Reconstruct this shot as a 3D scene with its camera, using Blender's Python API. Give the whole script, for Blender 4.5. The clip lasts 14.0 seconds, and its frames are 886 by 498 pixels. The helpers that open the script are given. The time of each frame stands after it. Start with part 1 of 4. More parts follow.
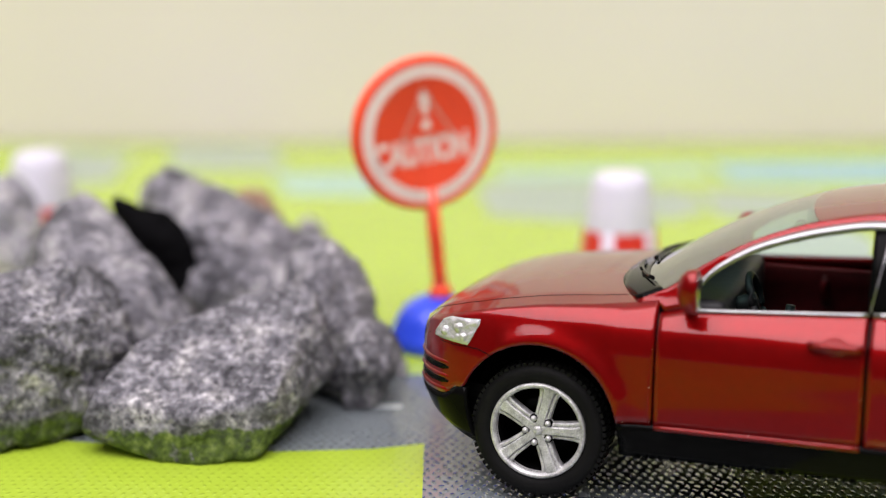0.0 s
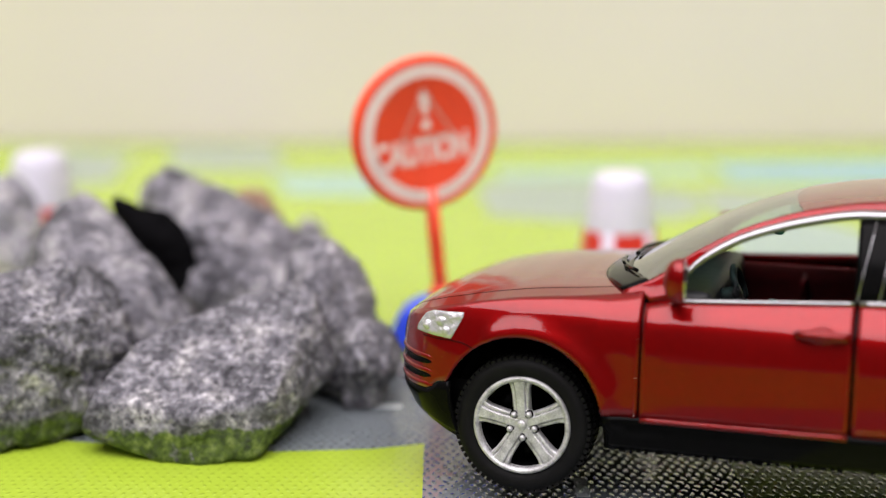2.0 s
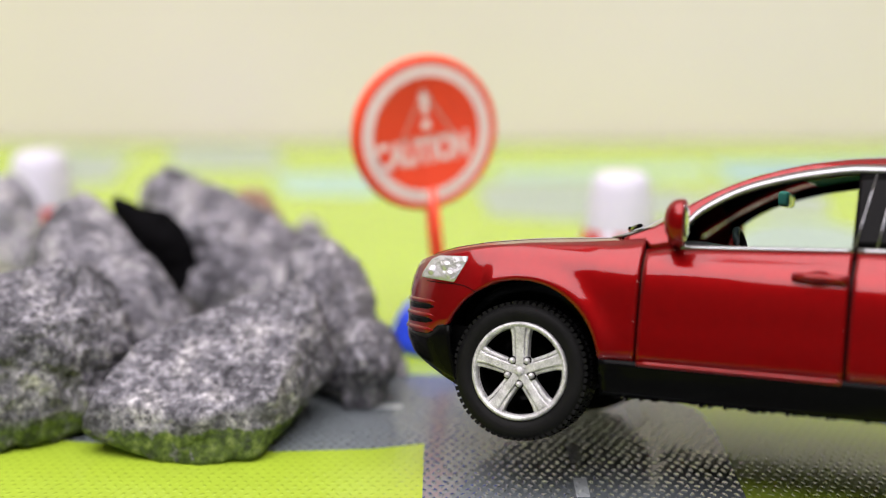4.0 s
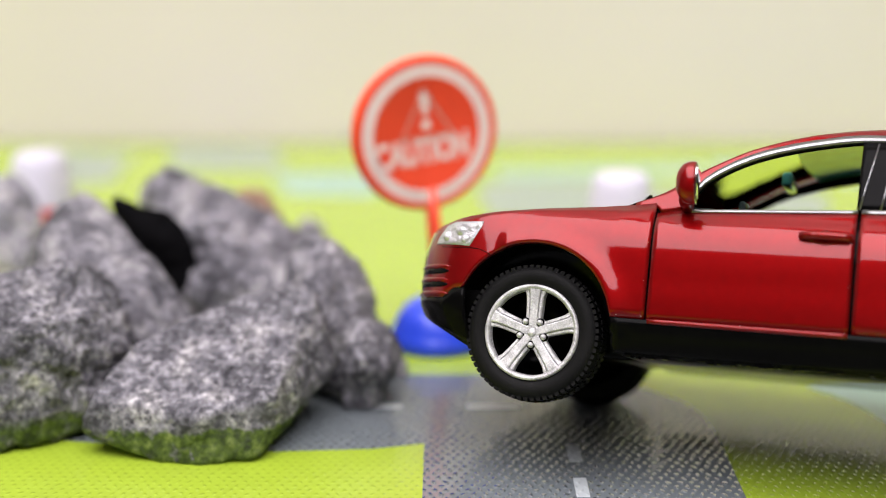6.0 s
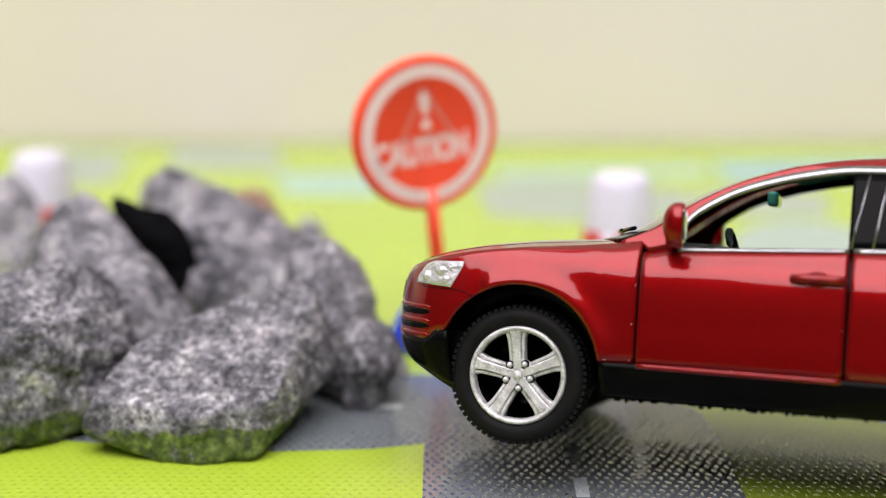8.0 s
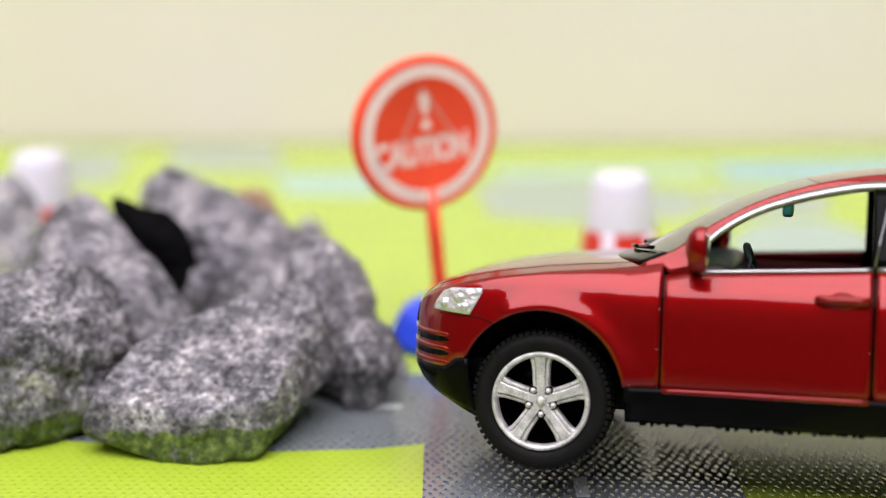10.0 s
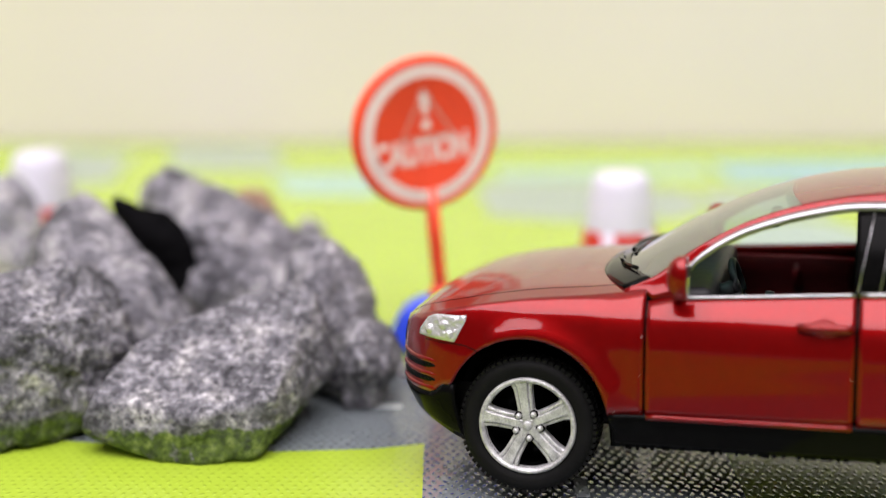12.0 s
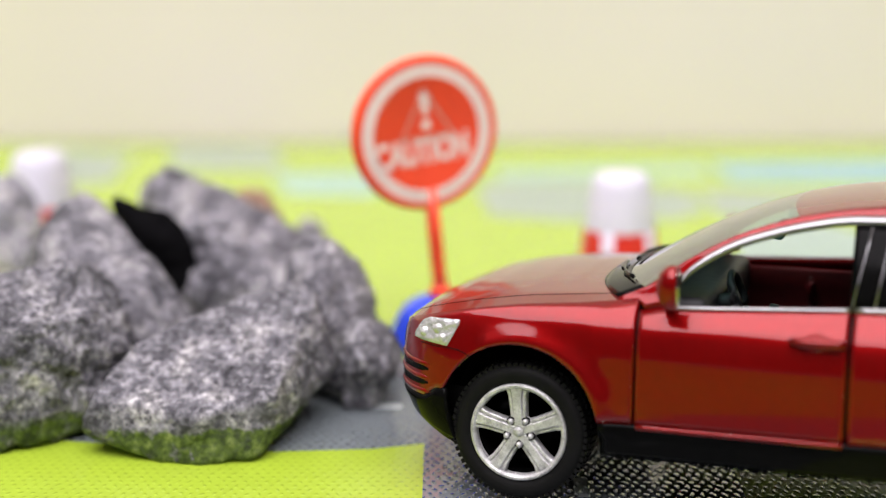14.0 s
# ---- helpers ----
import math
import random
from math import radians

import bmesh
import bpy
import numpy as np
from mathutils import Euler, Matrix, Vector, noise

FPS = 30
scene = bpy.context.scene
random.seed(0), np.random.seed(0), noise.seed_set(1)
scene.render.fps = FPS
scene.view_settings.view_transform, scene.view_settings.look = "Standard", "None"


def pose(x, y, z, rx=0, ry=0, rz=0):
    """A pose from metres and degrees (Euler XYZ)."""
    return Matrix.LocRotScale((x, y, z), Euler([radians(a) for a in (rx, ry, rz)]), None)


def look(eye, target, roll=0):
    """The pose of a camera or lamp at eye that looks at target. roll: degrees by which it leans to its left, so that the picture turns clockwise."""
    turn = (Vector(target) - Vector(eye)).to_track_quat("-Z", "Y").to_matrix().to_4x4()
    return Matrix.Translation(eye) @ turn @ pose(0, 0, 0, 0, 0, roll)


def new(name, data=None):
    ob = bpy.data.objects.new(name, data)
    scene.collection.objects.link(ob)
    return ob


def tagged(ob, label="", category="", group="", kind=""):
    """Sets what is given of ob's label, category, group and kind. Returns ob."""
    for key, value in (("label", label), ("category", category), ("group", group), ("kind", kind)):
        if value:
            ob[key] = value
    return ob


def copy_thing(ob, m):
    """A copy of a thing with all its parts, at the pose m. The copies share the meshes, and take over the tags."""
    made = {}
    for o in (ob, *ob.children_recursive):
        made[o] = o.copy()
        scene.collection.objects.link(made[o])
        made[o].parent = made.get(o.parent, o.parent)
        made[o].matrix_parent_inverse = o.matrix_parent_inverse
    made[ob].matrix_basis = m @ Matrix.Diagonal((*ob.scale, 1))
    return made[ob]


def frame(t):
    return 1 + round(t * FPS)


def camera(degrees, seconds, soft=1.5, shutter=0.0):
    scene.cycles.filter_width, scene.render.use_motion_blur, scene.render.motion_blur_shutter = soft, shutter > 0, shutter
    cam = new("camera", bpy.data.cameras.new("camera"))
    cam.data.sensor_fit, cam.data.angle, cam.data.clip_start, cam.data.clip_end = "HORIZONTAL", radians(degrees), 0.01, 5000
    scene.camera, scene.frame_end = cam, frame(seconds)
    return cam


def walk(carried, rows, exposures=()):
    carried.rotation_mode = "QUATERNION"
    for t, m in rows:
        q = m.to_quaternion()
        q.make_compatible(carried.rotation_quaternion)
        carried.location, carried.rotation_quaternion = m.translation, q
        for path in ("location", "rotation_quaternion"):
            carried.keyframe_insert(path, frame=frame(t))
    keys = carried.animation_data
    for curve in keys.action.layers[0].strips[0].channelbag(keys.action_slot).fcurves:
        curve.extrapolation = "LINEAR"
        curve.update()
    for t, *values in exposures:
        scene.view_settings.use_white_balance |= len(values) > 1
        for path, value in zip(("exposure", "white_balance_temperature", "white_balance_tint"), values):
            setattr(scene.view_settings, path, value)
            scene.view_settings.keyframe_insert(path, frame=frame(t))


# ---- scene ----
cam = camera(30.24, 14.0, soft=1.0, shutter=0.4)
EYE = pose(0, 0, 0.092, 90 - 13.756, 0, 0)
walk(cam, [(0.0, EYE), (14.0, EYE)], [(0.0, -0.06), (2.5, -0.05), (5.5, 0.0), (8.0, -0.04), (10.5, 0.05), (14.0, 0.05)])
cam.data.dof.use_dof = True
cam.data.dof.focus_distance = 0.238
cam.data.dof.aperture_fstop = 8.4

# ---- light ----
world = bpy.data.worlds.new("room_world")
scene.world = world
world.use_nodes = True
wbg = world.node_tree.nodes["Background"]
sky = world.node_tree.nodes.new("ShaderNodeTexSky")
sky.sky_type, sky.sun_disc = "NISHITA", False
sky.sun_elevation, sky.sun_rotation = radians(40), radians(180)
world.node_tree.links.new(sky.outputs[0], wbg.inputs[0])
wbg.inputs[1].default_value = 0.1


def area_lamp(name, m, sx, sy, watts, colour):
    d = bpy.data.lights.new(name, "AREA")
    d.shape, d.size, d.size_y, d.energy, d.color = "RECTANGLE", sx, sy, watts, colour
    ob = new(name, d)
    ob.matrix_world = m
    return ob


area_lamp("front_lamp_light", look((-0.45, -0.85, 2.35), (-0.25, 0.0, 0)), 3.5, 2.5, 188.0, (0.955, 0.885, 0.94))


# ---- materials ----
def material(name, colour, rough=0.5, metal=0.0, spec=0.5, coat=0.0, grain=None, bump=None, spread=0.12, coat_rough=0.05):
    """A principled material. grain: (scale per metre, amount) of a two-scale colour variation. bump: (scale, height in metres)."""
    m = bpy.data.materials.new(name)
    m.use_nodes = True
    nt = m.node_tree
    b = nt.nodes["Principled BSDF"]
    b.inputs["Base Color"].default_value = (*colour, 1)
    b.inputs["Roughness"].default_value = rough
    b.inputs["Metallic"].default_value = metal
    b.inputs["Specular IOR Level"].default_value = spec
    b.inputs["Coat Weight"].default_value = coat
    b.inputs["Coat Roughness"].default_value = coat_rough
    tc = nt.nodes.new("ShaderNodeTexCoord")
    if grain:
        scale, amount = grain
        n1, n2 = nt.nodes.new("ShaderNodeTexNoise"), nt.nodes.new("ShaderNodeTexNoise")
        n1.inputs["Scale"].default_value, n2.inputs["Scale"].default_value = scale, scale * 0.13
        n1.inputs["Detail"].default_value = 6
        for n in (n1, n2):
            nt.links.new(tc.outputs["Object"], n.inputs["Vector"])
        add = nt.nodes.new("ShaderNodeMath")
        add.operation = "ADD"
        nt.links.new(n1.outputs[0], add.inputs[0])
        nt.links.new(n2.outputs[0], add.inputs[1])
        mr = nt.nodes.new("ShaderNodeMapRange")
        mr.inputs[1].default_value, mr.inputs[2].default_value = 0.7, 1.3
        mr.inputs[3].default_value, mr.inputs[4].default_value = 1 - amount, 1 + amount
        nt.links.new(add.outputs[0], mr.inputs[0])
        mul = nt.nodes.new("ShaderNodeVectorMath")
        mul.operation = "SCALE"
        mul.inputs[0].default_value = colour
        nt.links.new(mr.outputs[0], mul.inputs["Scale"])
        nt.links.new(mul.outputs[0], b.inputs["Base Color"])
        rr = nt.nodes.new("ShaderNodeMapRange")
        rr.inputs[3].default_value, rr.inputs[4].default_value = max(0.02, rough - spread * 0.5), rough + spread * 0.5
        nt.links.new(n1.outputs[0], rr.inputs[0])
        nt.links.new(rr.outputs[0], b.inputs["Roughness"])
    if bump:
        nb = nt.nodes.new("ShaderNodeTexNoise")
        nb.inputs["Scale"].default_value, nb.inputs["Detail"].default_value = bump[0], 4
        nt.links.new(tc.outputs["Object"], nb.inputs["Vector"])
        bp = nt.nodes.new("ShaderNodeBump")
        bp.inputs["Distance"].default_value = bump[1]
        nt.links.new(nb.outputs[0], bp.inputs["Height"])
        nt.links.new(bp.outputs[0], b.inputs["Normal"])
    return m


def mat_print(name, colour, rough=0.3, relief=0.00012):
    """Printed, laminated play mat: colour with faint mottling, and an embossed weave as relief."""
    m = material(name, colour, rough, spec=0.7, grain=(900, 0.05), spread=0.06)
    nt = m.node_tree
    b = nt.nodes["Principled BSDF"]
    geo = nt.nodes.new("ShaderNodeNewGeometry")
    warp = nt.nodes.new("ShaderNodeTexNoise")
    warp.inputs["Scale"].default_value = 380
    nt.links.new(geo.outputs["Position"], warp.inputs["Vector"])
    off = nt.nodes.new("ShaderNodeVectorMath")
    off.operation = "MULTIPLY_ADD"
    off.inputs[1].default_value = (0.0015, 0.0012, 0)
    nt.links.new(warp.outputs["Color"], off.inputs[0])
    nt.links.new(geo.outputs["Position"], off.inputs[2])
    heights = []
    for turn, pitch in ((26, 0.0015), (-29, 0.00145)):
        mp = nt.nodes.new("ShaderNodeMapping")
        mp.inputs["Rotation"].default_value = (0, 0, radians(turn))
        nt.links.new(off.outputs[0], mp.inputs["Vector"])
        w = nt.nodes.new("ShaderNodeTexWave")
        w.inputs["Scale"].default_value = 0.314 / pitch
        nt.links.new(mp.outputs[0], w.inputs["Vector"])
        heights.append(w)
    mx = nt.nodes.new("ShaderNodeMath")
    mx.operation = "MULTIPLY"
    nt.links.new(heights[0].outputs["Fac"], mx.inputs[0])
    nt.links.new(heights[1].outputs["Fac"], mx.inputs[1])
    peak = nt.nodes.new("ShaderNodeMath")
    peak.operation = "POWER"
    peak.inputs[1].default_value = 2.2
    nt.links.new(mx.outputs[0], peak.inputs[0])
    soft = nt.nodes.new("ShaderNodeTexNoise")
    soft.inputs["Scale"].default_value = 90
    nt.links.new(geo.outputs["Position"], soft.inputs["Vector"])
    both = nt.nodes.new("ShaderNodeMath")
    both.operation = "MULTIPLY_ADD"
    both.inputs[1].default_value = 0.45
    nt.links.new(soft.outputs[0], both.inputs[0])
    nt.links.new(peak.outputs[0], both.inputs[2])
    bp = nt.nodes.new("ShaderNodeBump")
    bp.inputs["Distance"].default_value = relief
    nt.links.new(both.outputs[0], bp.inputs["Height"])
    nt.links.new(bp.outputs[0], b.inputs["Normal"])
    return m


def granite(name, light=1.0, moss=0.0, warm=0.0):
    """Grey speckled granite; moss: how much green growth sits on the low faces (by the stone's own height)."""
    m = bpy.data.materials.new(name)
    m.use_nodes = True
    nt = m.node_tree
    b = nt.nodes["Principled BSDF"]
    b.inputs["Roughness"].default_value = 0.85
    b.inputs["Specular IOR Level"].default_value = 0.3
    tc = nt.nodes.new("ShaderNodeTexCoord")

    def tex(kind, scale, **kw):
        n = nt.nodes.new(kind)
        n.inputs["Scale"].default_value = scale
        for k, v in kw.items():
            n.inputs[k].default_value = v
        nt.links.new(tc.outputs["Object"], n.inputs["Vector"])
        return n

    def ramp(src, stops):
        r = nt.nodes.new("ShaderNodeValToRGB")
        while len(r.color_ramp.elements) < len(stops):
            r.color_ramp.elements.new(0.5)
        for e, (p, c) in zip(r.color_ramp.elements, stops):
            e.position, e.color = p, (*c, 1)
        nt.links.new(src, r.inputs[0])
        return r

    def mix(kind, fac, a, c):
        x = nt.nodes.new("ShaderNodeMix")
        x.data_type, x.blend_type = "RGBA", kind
        if isinstance(fac, float):
            x.inputs[0].default_value = fac
        else:
            nt.links.new(fac, x.inputs[0])
        nt.links.new(a, x.inputs[6])
        nt.links.new(c, x.inputs[7])
        return x.outputs[2]

    L = light
    big = ramp(tex("ShaderNodeTexNoise", 150, Detail=6.0, Roughness=0.62).outputs[0],
               [(0.34, (0.085 * L, 0.085 * L, 0.095 * L)), (0.52, (0.275 * L, 0.27 * L, 0.30 * L)), (0.66, (0.46 * L, (0.45 - 0.03 * warm) * L, (0.46 - 0.10 * warm) * L))])
    fine = ramp(tex("ShaderNodeTexNoise", 780, Detail=8.0, Roughness=0.8).outputs[0],
                [(0.38, (0.06, 0.06, 0.065)), (0.5, (0.5, 0.5, 0.5)), (0.62, (1.0, 1.0, 0.99))])
    specks = ramp(tex("ShaderNodeTexVoronoi", 1150).outputs["Distance"], [(0.12, (0.05, 0.05, 0.055)), (0.3, (1, 1, 1))])
    grains = tex("ShaderNodeTexVoronoi", 1350)
    shade = nt.nodes.new("ShaderNodeSeparateColor")
    nt.links.new(grains.outputs["Color"], shade.inputs[0])
    crystal = ramp(shade.outputs[0], [(0.0, (0.05, 0.05, 0.055)), (0.22, (0.30, 0.30, 0.31)), (0.62, (0.55, 0.55, 0.55)), (0.95, (1.0, 0.99, 0.96))])
    c = mix("OVERLAY", 0.55, big.outputs[0], fine.outputs[0])
    c = mix("OVERLAY", 0.55, c, crystal.outputs[0])
    patches = ramp(tex("ShaderNodeTexNoise", 400, Detail=5.0, Roughness=0.62).outputs[0], [(0.38, (0.22, 0.22, 0.24)), (0.5, (0.5, 0.5, 0.5)), (0.62, (0.90, 0.90, 0.90))])
    c = mix("OVERLAY", 0.48, c, patches.outputs[0])
    gate = ramp(tex("ShaderNodeTexNoise", 260, Detail=3.0).outputs[0], [(0.5, (0, 0, 0)), (0.62, (1, 1, 1))])
    c = mix("MULTIPLY", gate.outputs[0], c, specks.outputs[0])
    if moss:
        sep = nt.nodes.new("ShaderNodeSeparateXYZ")
        nt.links.new(tc.outputs["Object"], sep.inputs[0])
        low = nt.nodes.new("ShaderNodeMapRange")
        low.inputs[1].default_value, low.inputs[2].default_value = 0.0085, 0.0035
        nt.links.new(sep.outputs[2], low.inputs[0])
        patch_n = tex("ShaderNodeTexNoise", 170, Detail=6.0, Roughness=0.65)
        mm_ = nt.nodes.new("ShaderNodeMath")
        mm_.operation = "MULTIPLY"
        nt.links.new(low.outputs[0], mm_.inputs[0])
        nt.links.new(patch_n.outputs[0], mm_.inputs[1])
        g = ramp(mm_.outputs[0], [(0.34, (0, 0, 0)), (0.34 + 0.14 / moss, (0.92, 0.92, 0.92))])
        green = ramp(tex("ShaderNodeTexNoise", 620, Detail=6.0, Roughness=0.7).outputs[0], [(0.36, (0.018, 0.034, 0.003)), (0.52, (0.075, 0.12, 0.008)), (0.68, (0.24, 0.30, 0.07))])
        c = mix("MIX", g.outputs[0], c, green.outputs[0])
    nt.links.new(c, b.inputs["Base Color"])
    n1 = tex("ShaderNodeTexNoise", 700, Detail=8.0, Roughness=0.7)
    bp = nt.nodes.new("ShaderNodeBump")
    bp.inputs["Distance"].default_value = 0.0007
    nt.links.new(n1.outputs[0], bp.inputs["Height"])
    nt.links.new(bp.outputs[0], b.inputs["Normal"])
    return m


def clear_glass(name, tint=(0.9, 0.97, 0.94), gloss=0.25):
    m = bpy.data.materials.new(name)
    m.use_nodes = True
    nt = m.node_tree
    nt.nodes.remove(nt.nodes["Principled BSDF"])
    tr, gl, mx, fr = (nt.nodes.new(k) for k in ("ShaderNodeBsdfTransparent", "ShaderNodeBsdfGlossy", "ShaderNodeMixShader", "ShaderNodeFresnel"))
    tr.inputs[0].default_value = (*tint, 1)
    gl.inputs["Roughness"].default_value = 0.04
    fr.inputs[0].default_value = 1.5
    ad = nt.nodes.new("ShaderNodeMath")
    ad.inputs[1].default_value = gloss
    nt.links.new(fr.outputs[0], ad.inputs[0])
    nt.links.new(ad.outputs[0], mx.inputs[0])
    nt.links.new(tr.outputs[0], mx.inputs[1])
    nt.links.new(gl.outputs[0], mx.inputs[2])
    nt.links.new(mx.outputs[0], nt.nodes["Material Output"].inputs[0])
    return m


M_GREEN = mat_print("lime_green_print", (0.345, 0.485, 0.038), 0.2, 0.0001)
M_ROAD = mat_print("grey_road_print", (0.16, 0.186, 0.197), 0.06, 0.0005)
M_ROAD.node_tree.nodes["Principled BSDF"].inputs["Specular IOR Level"].default_value = 0.95
M_LINE = mat_print("white_line_print", (0.5, 0.55, 0.56), 0.3)
M_BLUE = mat_print("pale_blue_print", (0.31, 0.49, 0.41), 0.3)
M_SKYBLUE = mat_print("light_blue_print", (0.23, 0.42, 0.48), 0.3)
M_PALEGREY = mat_print("pale_grey_print", (0.30, 0.37, 0.30), 0.3)
M_MINT = mat_print("pale_mint_print", (0.31, 0.41, 0.35), 0.3)
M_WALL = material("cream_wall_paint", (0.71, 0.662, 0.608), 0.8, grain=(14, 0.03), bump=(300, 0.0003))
# near-black, so the unseen room stays dim in the car's reflections
M_DIM_ROOM = material("dim_room_taupe", (0.05, 0.044, 0.04), 0.85, grain=(9, 0.03))
M_CEIL = material("ceiling_paint", (0.45, 0.45, 0.44), 0.9, grain=(8, 0.02))
M_RED = material("metallic_red_car_paint", (0.19, 0.0012, 0.0018), 0.42, metal=0.6, spec=0.05, coat=1.0, grain=(6000, 0.07), spread=0.1, coat_rough=0.05)
M_RED.node_tree.nodes["Principled BSDF"].inputs["Coat IOR"].default_value = 1.38
M_BLACK = material("black_plastic", (0.0025, 0.0025, 0.0025), 0.14, spec=0.045, grain=(900, 0.2), spread=0.05)
M_DARK = material("dark_interior_plastic", (0.014, 0.014, 0.015), 0.5, spec=0.25, grain=(700, 0.2))
M_RUBBER = material("black_tyre_rubber", (0.006, 0.006, 0.006), 0.6, spec=0.1, grain=(1200, 0.25), bump=(2500, 0.00006))
M_SILVER = material("silver_rim_paint", (0.56, 0.56, 0.56), 0.48, metal=0.6, grain=(5000, 0.4), bump=(4000, 0.0001))
M_CHROME = material("bright_trim", (0.31, 0.31, 0.32), 0.32, metal=1.0, grain=(2000, 0.08))
M_LAMP = material("headlamp_silver", (0.52, 0.52, 0.54), 0.16, metal=0.45, coat=1.0, bump=(900, 0.0006))
M_GLASS = clear_glass("clear_plastic_window", tint=(0.78, 0.95, 0.89), gloss=0.2)
M_SCREEN = clear_glass("tinted_windscreen_plastic", tint=(0.42, 0.74, 0.68), gloss=0.3)
M_TEAL = material("green_tinted_clear_plastic", (0.12, 0.42, 0.37), 0.12, grain=(200, 0.2))
M_CARD = material("dark_red_interior_plastic", (0.22, 0.008, 0.012), 0.45, grain=(600, 0.15))
M_MIRROR = material("mirror_glass", (0.8, 0.8, 0.8), 0.03, metal=1.0)
M_SIGN_RED = material("orange_red_plastic", (0.88, 0.078, 0.028), 0.38, grain=(500, 0.06))
M_SIGN_WHITE = material("white_sign_print", (0.86, 0.70, 0.66), 0.45, grain=(700, 0.08))
M_SIGN_PINK = material("worn_white_sign_print", (0.62, 0.30, 0.24), 0.45, grain=(700, 0.12))
M_BASE_BLUE = material("royal_blue_plastic", (0.022, 0.06, 0.62), 0.3, grain=(400, 0.06))
M_CONE_WHITE = material("white_cone_plastic", (0.62, 0.61, 0.70), 0.45, grain=(400, 0.04))
M_CONE_RED = material("red_cone_plastic", (0.66, 0.03, 0.02), 0.4, grain=(400, 0.06))
M_GRANITE = granite("grey_granite", 0.72)
M_GRANITE_MOSS = granite("mossy_granite", 0.68, moss=2.2)
M_GRANITE_MOSS2 = granite("faintly_mossy_granite", 0.64, moss=0.8)
M_GRANITE_DARK = granite("dark_granite", 0.66)
# near-black colour stands in for the deep shade inside the heap
M_GAP_SHADE = material("gap_shade_black", (0.004, 0.004, 0.0045), 0.9, spec=0.05, grain=(300, 0.4), bump=(400, 0.0008))
M_GRANITE_PALE = granite("pale_granite", 1.2, warm=0.5)
M_GRANITE_BROWN = material("brown_stained_stone", (0.24, 0.15, 0.10), 0.85, grain=(260, 0.5), bump=(500, 0.0008))


# ---- mesh helpers: meshes are modelled in millimetres ----
def part(name, bm, mat, parent=None, label="", smooth=True, at=None):
    me = bpy.data.meshes.new(name)
    bmesh.ops.scale(bm, vec=(0.001,) * 3, verts=bm.verts)
    bmesh.ops.recalc_face_normals(bm, faces=bm.faces)
    bm.to_mesh(me)
    bm.free()
    for p in me.polygons:
        p.use_smooth = smooth
    me.materials.append(mat)
    ob = new(name, me)
    if at is not None:
        ob.matrix_basis = at
    if parent is not None:
        ob.parent = parent
    if label:
        tagged(ob, label)
    return ob


def thing(name, label, category, m=None, group="", kind=""):
    ob = new(name)
    ob.empty_display_size = 0.01
    if m is not None:
        ob.matrix_basis = m
    return tagged(ob, label, category, group, kind)


def grid_bm(rows, close_u=False, close_v=False):
    """A bmesh from rows of points (lists of equal length)."""
    bm = bmesh.new()
    vs = [[bm.verts.new(p) for p in r] for r in rows]
    nr, nc = len(vs), len(vs[0])
    for i in range(nr if close_v else nr - 1):
        for j in range(nc if close_u else nc - 1):
            q = (vs[i][j], vs[i][(j + 1) % nc], vs[(i + 1) % nr][(j + 1) % nc], vs[(i + 1) % nr][j])
            try:
                bm.faces.new(q)
            except ValueError:
                pass
    return bm


def thicken(bm, d):
    """Gives a sheet the thickness d (mm), away from its normals."""
    bmesh.ops.recalc_face_normals(bm, faces=bm.faces)
    bmesh.ops.solidify(bm, geom=list(bm.faces), thickness=d)
    return bm


def box_bm(x0, x1, y0, y1, z0, z1, bevel=0.0, bm=None):
    bm = bm or bmesh.new()
    r = bmesh.ops.create_cube(bm, size=1.0)
    bmesh.ops.scale(bm, vec=(x1 - x0, y1 - y0, z1 - z0), verts=r["verts"])
    bmesh.ops.translate(bm, vec=((x0 + x1) / 2, (y0 + y1) / 2, (z0 + z1) / 2), verts=r["verts"])
    if bevel:
        es = list({e for v in r["verts"] for e in v.link_edges})
        bmesh.ops.bevel(bm, geom=es, offset=bevel, segments=3, affect="EDGES", profile=0.5)
    return bm


def lathe_bm(profile, steps=48, axis="z"):
    """Turns (radius, height) pairs round an axis."""
    rows = []
    for r, h in profile:
        row = []
        for k in range(steps):
            a = 2 * math.pi * k / steps
            c, s = r * math.cos(a), r * math.sin(a)
            row.append((c, s, h) if axis == "z" else (c, h, s))
        rows.append(row)
    return grid_bm(rows, close_u=True)


def tube_bm(points, radius, sides=10):
    pts = [Vector(p) for p in points]
    rows = []
    for i, p in enumerate(pts):
        d = (pts[min(i + 1, len(pts) - 1)] - pts[max(i - 1, 0)]).normalized()
        u = d.orthogonal().normalized() if abs(d.z) > 0.9 else d.cross(Vector((0, 0, 1))).normalized()
        w = d.cross(u)
        rows.append([p + radius * (math.cos(2 * math.pi * k / sides) * u + math.sin(2 * math.pi * k / sides) * w) for k in range(sides)])
    bm = grid_bm(rows, close_u=True)
    bm.verts.ensure_lookup_table()
    bm.faces.new(bm.verts[:sides])
    bm.faces.new(bm.verts[-sides:])
    return bm


def poly_bm(points, z0, z1):
    """A flat prism over a polygon in x, y."""
    bm = bmesh.new()
    lo = [bm.verts.new((x, y, z0)) for x, y in points]
    hi = [bm.verts.new((x, y, z1)) for x, y in points]
    bm.faces.new(hi)
    n = len(points)
    for i in range(n):
        bm.faces.new((lo[i], lo[(i + 1) % n], hi[(i + 1) % n], hi[i]))
    return bm


